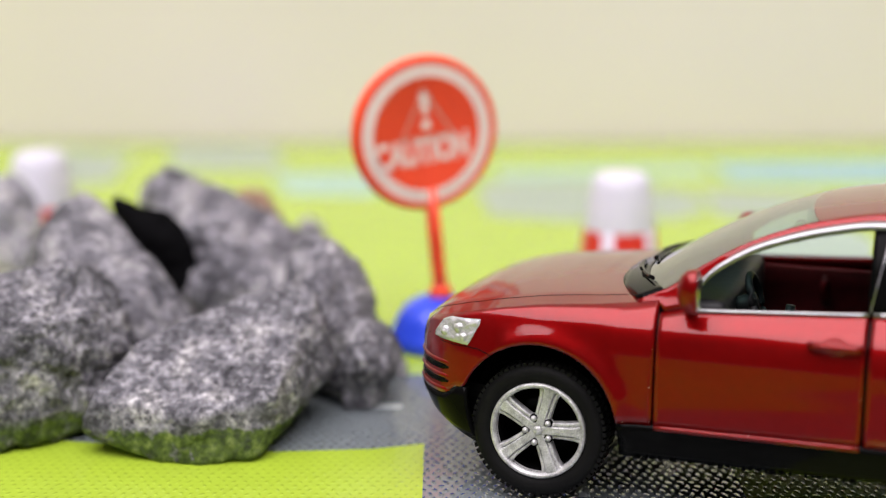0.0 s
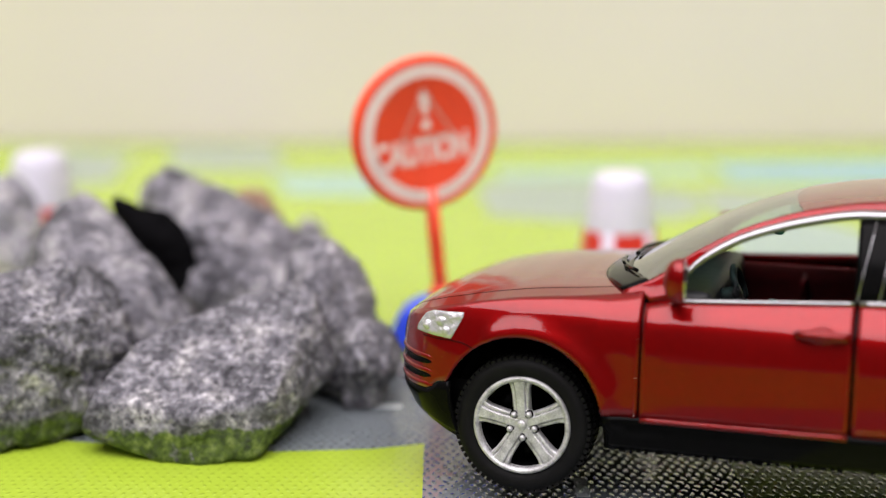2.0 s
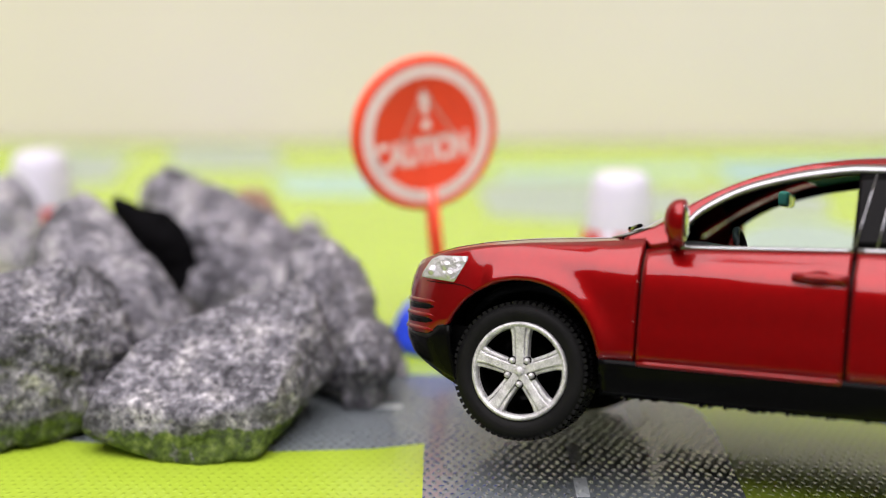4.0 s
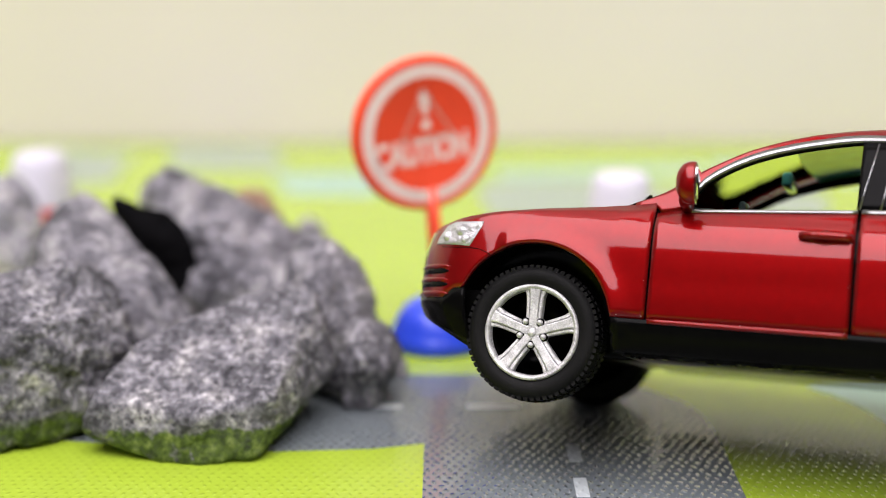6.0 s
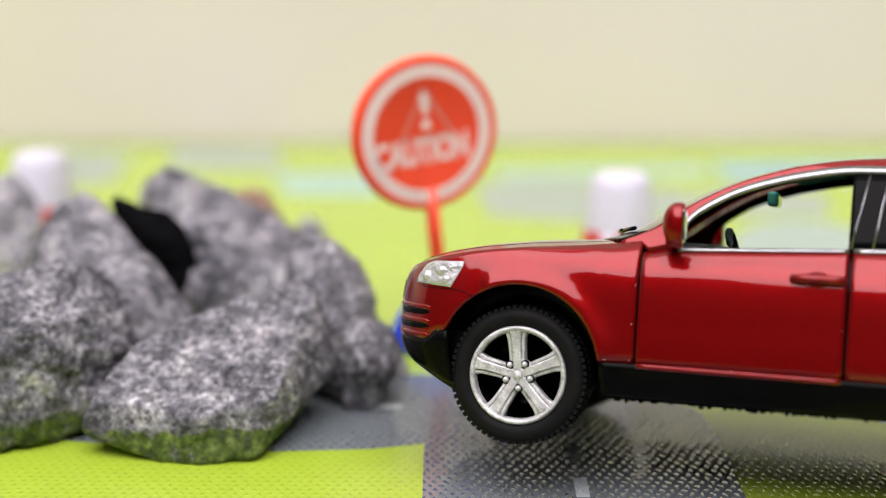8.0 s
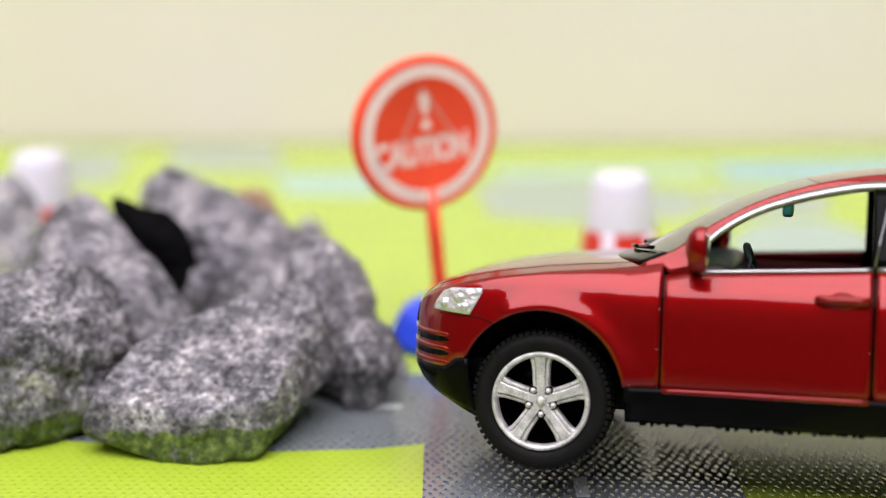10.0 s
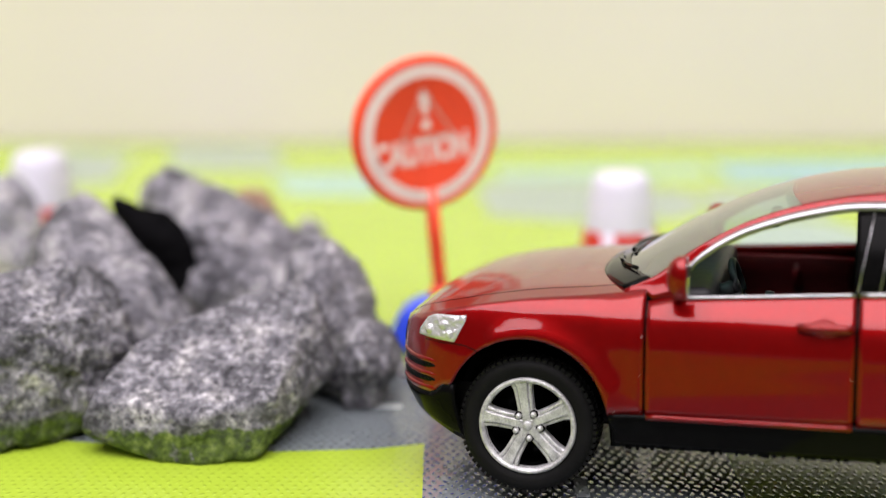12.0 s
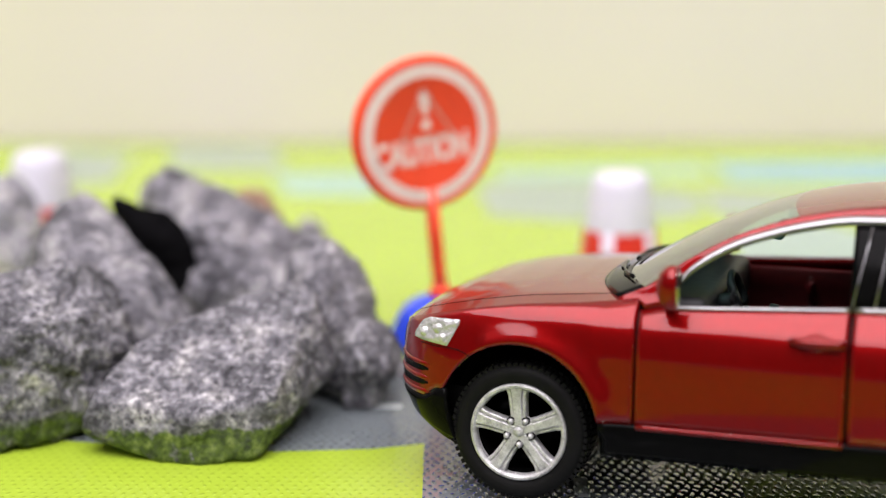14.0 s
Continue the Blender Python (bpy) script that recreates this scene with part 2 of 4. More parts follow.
def table(x, rows):
    xs = [r[0] for r in rows]
    return float(np.interp(x, xs, [r[1] for r in rows])) if xs[0] < xs[-1] else float(np.interp(-x, [-v for v in xs], [r[1] for r in rows]))


# ---- the room: back wall; unseen side walls and ceiling, added to shape the light ----
WALL_Y = 522.0
def slab(name, b, mat, label):
    return tagged(part(name, box_bm(*b), mat, smooth=False), label, "wall", kind="structure")


slab("wall_north", (-1900, 1900, WALL_Y, WALL_Y + 120, -30, 3300), M_WALL, "plain cream painted wall behind the play mat")
slab("wall_east", (1900, 2000, -2720, WALL_Y + 120, -30, 3300), M_DIM_ROOM, "plain dark taupe side wall, added out of view")
slab("wall_west", (-2000, -1900, -2720, WALL_Y + 120, -30, 3300), M_DIM_ROOM, "plain dark taupe side wall, added out of view")
slab("wall_south", (-1900, 1900, -2720, -2610, -30, 3300), M_DIM_ROOM, "plain dark taupe rear wall, added out of view")
tagged(part("ceiling", box_bm(-2000, 2000, -2720, WALL_Y + 120, 3300, 3400), M_CEIL, smooth=False), "plain pale ceiling, added out of view", "ceiling", kind="structure")
# unseen floor and board, added in the same dim colour
tagged(part("floor", box_bm(-2000, 2000, -2720, WALL_Y + 120, -60, -30), M_DIM_ROOM, smooth=False), "dark floor under the play surface, added out of view", "floor", kind="structure")
tagged(part("tabletop", box_bm(-1200, 1200, -700, WALL_Y, -30, -0.6), M_DIM_ROOM, smooth=False), "dark board under the play mat, added out of view", "floor", kind="structure")

# ---- play mat with its printed roads ----
mat_thing = thing("play_mat", "lime green printed play mat with grey roads, laminated and embossed", "play mat", kind="structure")
base_rows = []
for j in range(141):
    y = -300 + (WALL_Y - 1 + 300) * j / 140
    base_rows.append([(-700 + 1400 * i / 200, y, 0.0) for i in range(201)])
part("mat_sheet", thicken(grid_bm(base_rows), 0.5), M_GREEN, mat_thing)


def road(name, pts, mat, z=0.02, label=""):
    return part(name, poly_bm(pts, 0.001, z), mat, mat_thing, label, smooth=False)


road("road_print", [(-3.5, -250), (43.8, -250), (44.2, 246), (-3.0, 246)], M_ROAD, 0.02)
road("cross_road_print", [(-500, 252), (-60, 247), (-40, 243.5), (-26, 242.2), (-11, 243.4), (-3, 245.8), (44.2, 246), (44.0, 252.3), (43.4, 258), (42.3, 262.8), (40.3, 266.9), (36.1, 271.8), (30, 276), (22, 279.5), (12, 281), (-500, 281)], M_ROAD, 0.022)
for k in range(-1, 4):
    y0 = 223.5 - k * 14.2
    road("lane_dash", [(19.5, y0), (21.5, y0), (21.5, y0 + 7.6), (19.5, y0 + 7.6)], M_LINE, 0.04)
for x0 in (4.0, -16.0, -36.0, -56.0):
    road("lane_dash", [(x0, 262.5), (x0 + 9, 262.5), (x0 + 9, 264.7), (x0, 264.7)], M_LINE, 0.04)


def blob(name, pts, mat, z=0.03):
    return road(name, pts, mat, z)


blob("far_road_print", [(-86, 512), (-54, 512), (-46, 474), (-80, 474)], M_PALEGREY, 0.03)
blob("pond_print", [(-50, 467), (-24, 469), (-10, 455), (-20, 437), (-42, 438)], M_BLUE, 0.03)
blob("far_road_print", [(9, 452), (22, 458), (40, 458), (68, 442), (70, 420), (60, 408), (30, 406), (12, 412)], M_PALEGREY, 0.03)
blob("far_road_print", [(70.5, 446), (104, 440), (100, 412), (71, 410)], M_PALEGREY, 0.03)
blob("lake_print", [(79, 484), (140, 490), (150, 462), (128, 455), (82, 457)], M_SKYBLUE, 0.03)
blob("far_road_print", [(16, 474), (77, 481), (77, 465), (15, 460)], M_BLUE, 0.03)
blob("path_print", [(-125, 508), (-96, 500), (-94, 455), (-112, 448)], M_PALEGREY, 0.03)
blob("pond_print", [(63, 281), (64.8, 272.4), (67.4, 269.4), (69.3, 266.3), (70.9, 262.6), (71.8, 259.2), (73, 255), (76, 249), (150, 240), (180, 300), (120, 322), (78, 302)], M_BLUE, 0.03)
blob("pond_print", [(86 + 17 * math.cos(2 * math.pi * k / 40) + 4 * math.sin(2 * math.pi * k / 40), 380 + 27 * math.sin(2 * math.pi * k / 40)) for k in range(40)], M_MINT, 0.034)


# ---- stones ----
def stone(label, corners, mat, seed, edge=15, rough=1.0, swell=1.0):
    """A broken boulder: the block between its corners (mm, on the mat), with worn edges and a rough, pitted skin."""
    hull = bmesh.new()
    for c in corners:
        hull.verts.new(c)
    bmesh.ops.convex_hull(hull, input=list(hull.verts))
    bmesh.ops.recalc_face_normals(hull, faces=hull.faces)
    centre = sum((Vector(c) for c in corners), Vector()) / len(corners)
    normals, heights = [], []
    for f in hull.faces:
        n = f.normal.copy()
        if all(n.dot(q) < 0.975 for q in normals):
            normals.append(n)
            heights.append(max(0.5, n.dot(f.verts[0].co - centre)))
    hull.free()
    bm = bmesh.new()
    bmesh.ops.create_icosphere(bm, subdivisions=6, radius=1.0)
    d = np.array([tuple(v.co.normalized()) for v in bm.verts])
    a = np.clip(d @ np.array([tuple(n) for n in normals]).T / np.array(heights), 0.0, None)
    r = swell * (a ** edge).sum(axis=1) ** (-1.0 / edge)
    off = Vector((seed * 3.7, seed * 1.3, seed * 2.1))
    foot = Vector((centre.x, centre.y, 0))
    for v, k, q in zip(bm.verts, r, d):
        u = Vector(q)
        p = u * float(k)
        chips = noise.noise(p * 0.11 + off)
        bumps = 0.9 * chips + 0.75 * noise.noise(p * 0.25 + off) + 0.42 * noise.noise(p * 0.6 + off) + 0.3 * noise.noise(p * 1.4 + off) + 0.17 * noise.noise(p * 3.2 + off)
        pit = noise.noise(p * 0.42 - off)
        p += u * rough * (bumps - 0.7 * max(0.0, pit - 0.32))
        p += centre - foot
        p.z = max(p.z, 0.04)
        v.co = p
    return tagged(part("stone", bm, mat, at=pose(foot.x / 1000, foot.y / 1000, 0)), label, "stone", "heap of stones")


stone("pale grey granite stone with green moss along its foot",
      [(-55.5, 242, 7.8), (-52, 247, 12), (-44, 253, 15.5), (-32, 262, 20.8), (-21.2, 262, 21.3), (-18.3, 262, 14), (-17.8, 258, 8), (-26.3, 240, 7), (-42, 237.8, 7),
       (-56, 241, 3.5), (-47, 238, 0.8), (-34, 236.6, 0), (-28.5, 238, 0.6), (-24, 251, 4), (-50, 262, 0), (-27, 266, 0), (-30, 270, 15), (-46, 262, 8)], M_GRANITE_MOSS, 11, edge=22, rough=0.75, swell=1.03)
stone("rough grey granite stone with greenish patches",
      [(-80, 255, 24), (-66.5, 257, 25.5), (-58.8, 262, 27.2), (-54.5, 263, 23.5), (-50.8, 259, 16.5), (-49.8, 257, 12), (-58, 247, 0.5), (-68.5, 239.5, 0), (-82, 240, 0),
       (-57.5, 246.5, 17), (-69, 244.5, 20), (-84, 262, 10), (-80, 272, 0), (-54, 270, 0), (-62, 272, 22)], M_GRANITE_MOSS2, 5, rough=1.2)
stone("large grey granite boulder with a flat broken face",
      [(-75, 290, 25), (-71.5, 292, 29.3), (-65.8, 296, 31.3), (-62.5, 294, 29.6), (-53, 284, 22), (-44.5, 279, 13), (-42, 274, 6), (-71, 275, 18), (-61.5, 272, 21), (-51, 268, 11),
       (-76, 285, 0), (-42, 290, 0), (-60, 266, 0), (-44, 270, 0), (-62, 302, 0), (-64, 300, 26)], M_GRANITE, 8, rough=1.1)
# filler block, black in place of the shadow between the boulders
stone("black filler block for the shaded gap of the heap",
      [(-63, 302, 29), (-54, 300, 27), (-48.5, 298, 24), (-46, 297, 17.5), (-45, 296, 11), (-57, 298, 23), (-62, 304, 0), (-46, 304, 0), (-50, 310, 10)], M_GAP_SHADE, 77)
stone("long grey granite boulder leaning over a dark gap",
      [(-60, 312, 28.8), (-56, 313, 32.6), (-52.7, 313, 32), (-38.5, 312, 26.3), (-30, 307, 21), (-15, 302, 11), (-45.5, 297, 22), (-44, 293, 13), (-31, 290, 12.5), (-56, 312, 26),
       (-46, 294, 0), (-14, 300, 0), (-28, 288, 0), (-60, 322, 0), (-16, 316, 0), (-40, 324, 0), (-52, 322, 28), (-34, 322, 20)], M_GRANITE, 21, rough=1.3)
stone("dark grey granite boulder at the end of the heap",
      [(-28, 285, 23.8), (-23, 286, 26.2), (-16.8, 285, 24), (-14.2, 283, 18.5), (-11.2, 279, 13.8), (-11.4, 273, 9), (-28.5, 276, 16), (-21.6, 270, 20.3), (-17, 264, 12), (-17, 263, 3),
       (-28, 272, 0), (-12, 276, 0), (-16, 266, 0), (-26, 294, 0), (-12, 290, 0)], M_GRANITE_DARK, 33, rough=1.2)
stone("grey stone with pale lichen propped against a boulder",
      [(-17, 263, 12.5), (-13.5, 264.5, 15.6), (-8.8, 268, 13.3), (-7.5, 268.5, 9), (-8.7, 263, 6), (-11.5, 261.5, 0), (-16.8, 261, 0), (-13.2, 257.5, 10), (-17.5, 266, 0), (-9.5, 272, 0), (-16, 272, 14)], M_GRANITE_DARK, 35, rough=0.9)
stone("pale whitish granite boulder",
      [(-99, 330, 24.5), (-88.3, 331, 27.5), (-83.8, 331, 23), (-82.8, 326, 15), (-83, 321, 8), (-100, 320, 0), (-84, 322, 0), (-98, 345, 0), (-84, 342, 0), (-92, 318, 14), (-90, 342, 25)], M_GRANITE_PALE, 40)
stone("brown stained stone behind the heap",
      [(-45, 334, 22), (-42.5, 335, 22.8), (-36.5, 336, 22), (-31.5, 331, 15), (-30, 332, 0), (-46, 330, 0), (-34, 346, 0), (-46, 346, 0), (-40, 346, 20)], M_GRANITE_BROWN, 52)
stone("small pale stone behind the heap",
      [(-34, 350, 10), (-29.5, 350, 14.8), (-25.6, 350, 11), (-34, 346, 0), (-25, 346, 0), (-26, 358, 0), (-34, 358, 0)], M_GRANITE_PALE, 61, rough=0.6)
stone("small grey stone beside the heap",
      [(-12, 279, 3), (-9, 278, 5), (-6.8, 281, 3.2), (-12.5, 278, 0), (-6.4, 279, 0), (-7, 284, 0), (-12, 284, 0), (-9, 284, 4)], M_GRANITE, 70, rough=0.5)


# ---- caution sign ----
def text_part(name, body, size, x, y, z, mat, parent, turn=(0, 0, 0), stretch=1.0):
    cu = bpy.data.curves.new(name, "FONT")
    cu.body, cu.size, cu.align_x, cu.align_y, cu.extrude, cu.offset = body, size * 0.001, "CENTER", "CENTER", 0.00003, 0.0003
    ob = new(name, cu)
    dg = bpy.context.evaluated_depsgraph_get()
    me = bpy.data.meshes.new_from_object(ob.evaluated_get(dg))
    bpy.data.objects.remove(ob)
    me.materials.clear()
    me.materials.append(mat)
    o = new(name, me)
    o.matrix_basis = pose(x / 1000, y / 1000, z / 1000, *turn) @ Matrix.Diagonal((stretch, 1, 1, 1))
    o.parent = parent
    return o


SIGN = thing("caution_sign", "red round toy caution sign on a blue domed foot", "road sign", pose(-0.0009, 0.2995, 0, 0, 0, 24))
part("base", lathe_bm([(0.01, 9.6), (2.2, 9.5), (4.5, 8.9), (6.6, 7.4), (8.0, 5.2), (8.5, 3.4), (8.7, 3.0), (9.2, 2.4), (9.3, 0.6), (9.0, 0.0), (0.01, 0.0)], 64), M_BASE_BLUE, SIGN, "glossy royal blue domed plastic foot")
HEAD = part("post", tube_bm([(0, 0, 8.5), (0, 0, 14), (0, 0, 20), (0, 0, 31)], 1.35, 20), M_SIGN_RED, SIGN, "orange-red plastic post")
HEAD.matrix_basis = pose(0.0016, 0, 0, 0, -6.0, 0)
part("collar", lathe_bm([(1.4, 9.0), (2.1, 9.2), (2.2, 10.6), (1.9, 11.2), (1.4, 12.0)], 32), M_SIGN_RED, HEAD)
DISC = part("disc", lathe_bm([(0.01, -1.5), (13.6, -1.5), (14.2, -1.1), (14.4, 0), (14.2, 0.9), (13.8, 1.15), (13.3, 1.18), (13.0, 1.05), (0.01, 1.05)], 96), M_SIGN_RED, HEAD, "round orange-red plastic sign plate",
            at=pose(0, 0, 0.0412, 90, 0, 0) @ pose(0, 0, 0, 0, 0, -0.5))
part("white_ring", lathe_bm([(10.5, 1.05), (10.5, 1.09), (12.8, 1.09), (12.8, 1.05)], 96), M_SIGN_WHITE, DISC, "worn white printed ring", smooth=False)
tri = bmesh.new()
for a in range(3):
    a0, a1 = radians(90 + 120 * a), radians(210 + 120 * a)
    p0, p1 = Vector((math.cos(a0), math.sin(a0), 0)), Vector((math.cos(a1), math.sin(a1), 0))
    vs = [tri.verts.new((p.x * r, p.y * r * 1.0 + 2.4, 1.09)) for p, r in ((p0, 6.4), (p1, 6.4), (p1, 5.5), (p0, 5.5))]
    tri.faces.new(vs)
part("triangle_print", thicken(tri, 0.03), M_SIGN_PINK, DISC, "faint pale triangle outline", smooth=False)
ex = bmesh.new()
ex_v = [ex.verts.new((x, y, 1.09)) for x, y in ((-1.15, 7.6), (1.15, 7.6), (0.45, 3.4), (-0.45, 3.4))]
ex.faces.new(ex_v)
part("exclamation_print", thicken(ex, 0.03), M_SIGN_WHITE, DISC, "white exclamation mark", smooth=False)
part("dot_print", lathe_bm([(0.01, 1.09), (1.0, 1.09), (1.0, 1.05)], 24), M_SIGN_WHITE, DISC, at=pose(0, 0.0017, 0), smooth=False)
text_part("caution_text", "CAUTION", 6.6, -1.2, -3.3, 1.06, M_SIGN_WHITE, DISC, stretch=0.63)


# ---- traffic cones ----
def cone(m):
    c = thing("traffic_cone", "small toy traffic cone, white top and red band with white stripes", "traffic cone", m, "toy cones")
    part("cone_top", lathe_bm([(0.01, 27.3), (4.1, 27.3), (5.3, 26.7), (6.0, 25.3), (7.4, 15.8)], 48), M_CONE_WHITE, c, "white plastic cone top")
    part("red_band", lathe_bm([(7.45, 15.9), (8.5, 6.0)], 48), M_CONE_RED, c, "red plastic band")
    part("foot", lathe_bm([(8.4, 6.1), (8.8, 3), (12, 2.6), (12.2, 0), (0.01, 0)], 48), M_CONE_WHITE, c, "white plastic foot")
    for k in range(5):
        a0 = radians(-114 + 72 * k)
        rows = [[((r + 0.12) * math.cos(a0 + d), (r + 0.12) * math.sin(a0 + d), z) for d in (-0.17, -0.06, 0.06, 0.17)] for r, z in ((7.45, 15.9), (7.97, 11), (8.5, 6.0))]
        part("white_stripe", thicken(grid_bm(rows), 0.1), M_CONE_WHITE, c)
    return c


CONE = cone(pose(0.0365, 0.330, 0))
copy_thing(CONE, pose(-0.0885, 0.354, 0, 0, 0, 25))


# ---- toy car: x forward, y to its left, z up, millimetres, front axle at x = 0 ----
CAR = thing("toy_car", "glossy metallic red diecast toy off-road car with silver five-spoke wheels", "toy car")
XF, XR, YM = 21.9, -101.5, 25.5
INSET = [(6, 3.2), (8, 1.6), (10.5, 0.6), (13, 0.1), (16, 0.0), (20, 0.15), (23, 0.5), (25, 0.88), (26.5, 1.35), (27.6, 1.95), (28.6, 2.8), (30.5, 3.6), (33, 4.5), (36, 5.6), (39, 6.9), (42, 8.6), (44, 10.6), (46, 14)]


# the doors stand more upright than the wings
INSET_DOOR = [(20, 0.1), (23, 0.25), (25, 0.5), (26.5, 0.9), (27.6, 1.6), (28.6, 2.6), (30.5, 3.6)]


def P(s, z, out=0.0):
    """A point of the body's skin. s: 0..1 front cap from the middle of the nose to the side, 1..2 the side, 2..3 rear cap."""
    d = table(z, INSET) - out
    if s > 1 and 20 < z < 30.5:
        w = min(1.0, max(0.0, (s - 1.03) * 7.0))
        d += w * (table(z, INSET_DOOR) - table(z, INSET))
    e = 2 / 2.7
    if s <= 1:
        a = s * math.pi / 2
        rx = 16.6 - d * (1.0 if z < 22 else 1.35) - max(0.0, 13.5 - z) * 0.35
        return Vector((XF - 16.6 + rx * math.cos(a) ** e, (YM - d) * math.sin(a) ** e, z))
    if s <= 2:
        x = (XF - 16.6) + (s - 1) * ((XR + 14) - (XF - 16.6))
        bulge = 0.0
        for xa in (0.0, -75.0):
            r = math.hypot(x - xa, z - 11.2)
            bulge += 0.55 * math.exp(-((r - 12.2) / 1.6) ** 2) * (1 if z > 11 else 0)
        return Vector((x, YM - d + bulge, z))
    a = (s - 2) * math.pi / 2
    rx = 14 - d
    return Vector((XR + 14 - rx * math.sin(a) ** e, (YM - d) * math.cos(a) ** e, z))


def s_of(x):
    """The column whose base lies at x on the car's side."""
    x0 = XF - 16.6
    if x <= x0:
        return 1 + (x - x0) / ((XR + 14) - x0)
    c = min(1.0, (x - x0) / 16.6)
    return math.acos(c ** 1.35) / (math.pi / 2)


TOP = [(22.6, 21.8), (21, 23.0), (18, 24.7), (13, 26.2), (8, 27.2), (0, 28.3), (-8, 29.0), (-14, 29.7), (-18, 30.4), (-19, 29.6), (-45, 30.6), (-75, 31.6), (-101, 32)]
ROOF = [(-13.2, 29.9), (-17.0, 31.6), (-22.5, 35.5), (-30, 39.5), (-38, 42.0), (-45, 43.2), (-55, 43.9), (-68, 43.8), (-82, 42.6), (-92, 39), (-98, 33)]
WTOP = [(-20.9, 29.7), (-21.6, 32.2), (-24, 34.8), (-30, 38.2), (-38, 40.6), (-45, 41.7), (-60, 42.0), (-72, 41.2), (-80, 39), (-84, 35), (-86, 31.6)]


def smooth_table(rows, step=0.4):
    """The same profile as a rounded line: cubic pieces with limited slopes."""
    n = len(rows)
    d = [(rows[k + 1][1] - rows[k][1]) / (rows[k + 1][0] - rows[k][0]) for k in range(n - 1)]
    t = [d[0]] + [0.0 if d[k - 1] * d[k] <= 0 else 2 * d[k - 1] * d[k] / (d[k - 1] + d[k]) for k in range(1, n - 1)] + [d[-1]]
    res = []
    for k in range(n - 1):
        (x0, y0), (x1, y1) = rows[k], rows[k + 1]
        m = max(1, int(abs(x1 - x0) / step))
        for q in range(m):
            f = q / m
            h = x1 - x0
            res.append((x0 + f * h, (2 * f ** 3 - 3 * f * f + 1) * y0 + (f ** 3 - 2 * f * f + f) * h * t[k] + (3 * f * f - 2 * f ** 3) * y1 + (f ** 3 - f * f) * h * t[k + 1]))
    return res + [rows[-1]]


ROOF = smooth_table(ROOF)
WTOP = smooth_table(WTOP)


def arch(x):
    z = 13.0
    for xa in (0.0, -75.0):
        d = abs(x - xa)
        if d < 11.8:
            z = max(z, 11.2 + math.sqrt(11.8 ** 2 - d * d))
    return z


def xs_between(a, b, n):
    out = [a + (b - a) * k / n for k in range(n + 1)]
    for xa in (0.0, -75.0):
        for d in (11.79, 11.7, 11.5, 11.0, 10.0):
            out += [x for x in (xa - d, xa + d) if min(a, b) < x < max(a, b)]
    return sorted(set(out), reverse=a > b)


def mirror_points(rows):
    return [[Vector((p.x, -p.y, p.z)) for p in r] for r in rows]


def patch(name, ss, zlo, zhi, mat, parent, n=10, out=0.0, thick=0.9, label="", side=1):
    """A curved panel on the body's surface between two heights, over the columns ss."""
    rows = []
    for k in range(n + 1):
        f = k / n
        rows.append([P(s, zlo(s) + (zhi(s) - zlo(s)) * f, out) for s in ss])
    if side < 0:
        rows = mirror_points(rows)
    bm = grid_bm(rows)
    bmesh.ops.remove_doubles(bm, verts=bm.verts, dist=0.005)
    if thick:
        bmesh.ops.recalc_face_normals(bm, faces=bm.faces)
        bm.faces.ensure_lookup_table()
        mid = bm.faces[len(bm.faces) // 2]
        c = mid.calc_center_median()
        outward = Vector((0, side, 0)) if abs(c.y) > 8 else Vector((1 if c.x > -40 else -1, 0, 0))
        if mid.normal.dot(outward) < 0:
            bmesh.ops.reverse_faces(bm, faces=bm.faces)
        bmesh.ops.solidify(bm, geom=list(bm.faces), thickness=thick)
    return part(name, bm, mat, parent, label)


def bx(s):
    return P(s, 16).x


def top_at(s):
    return table(bx(s), TOP)


def const(v):
    return lambda s: v


def front_xs(x0, x1, n):
    return [s_of(x) for x in xs_between(x0, x1, n)]


def bumper_edge(s):
    """Height at which the painted bumper ends and the black lip begins."""
    return table(bx(s), [(9, 15.9), (12.3, 15.6), (14.2, 14.2), (22, 14.3)])


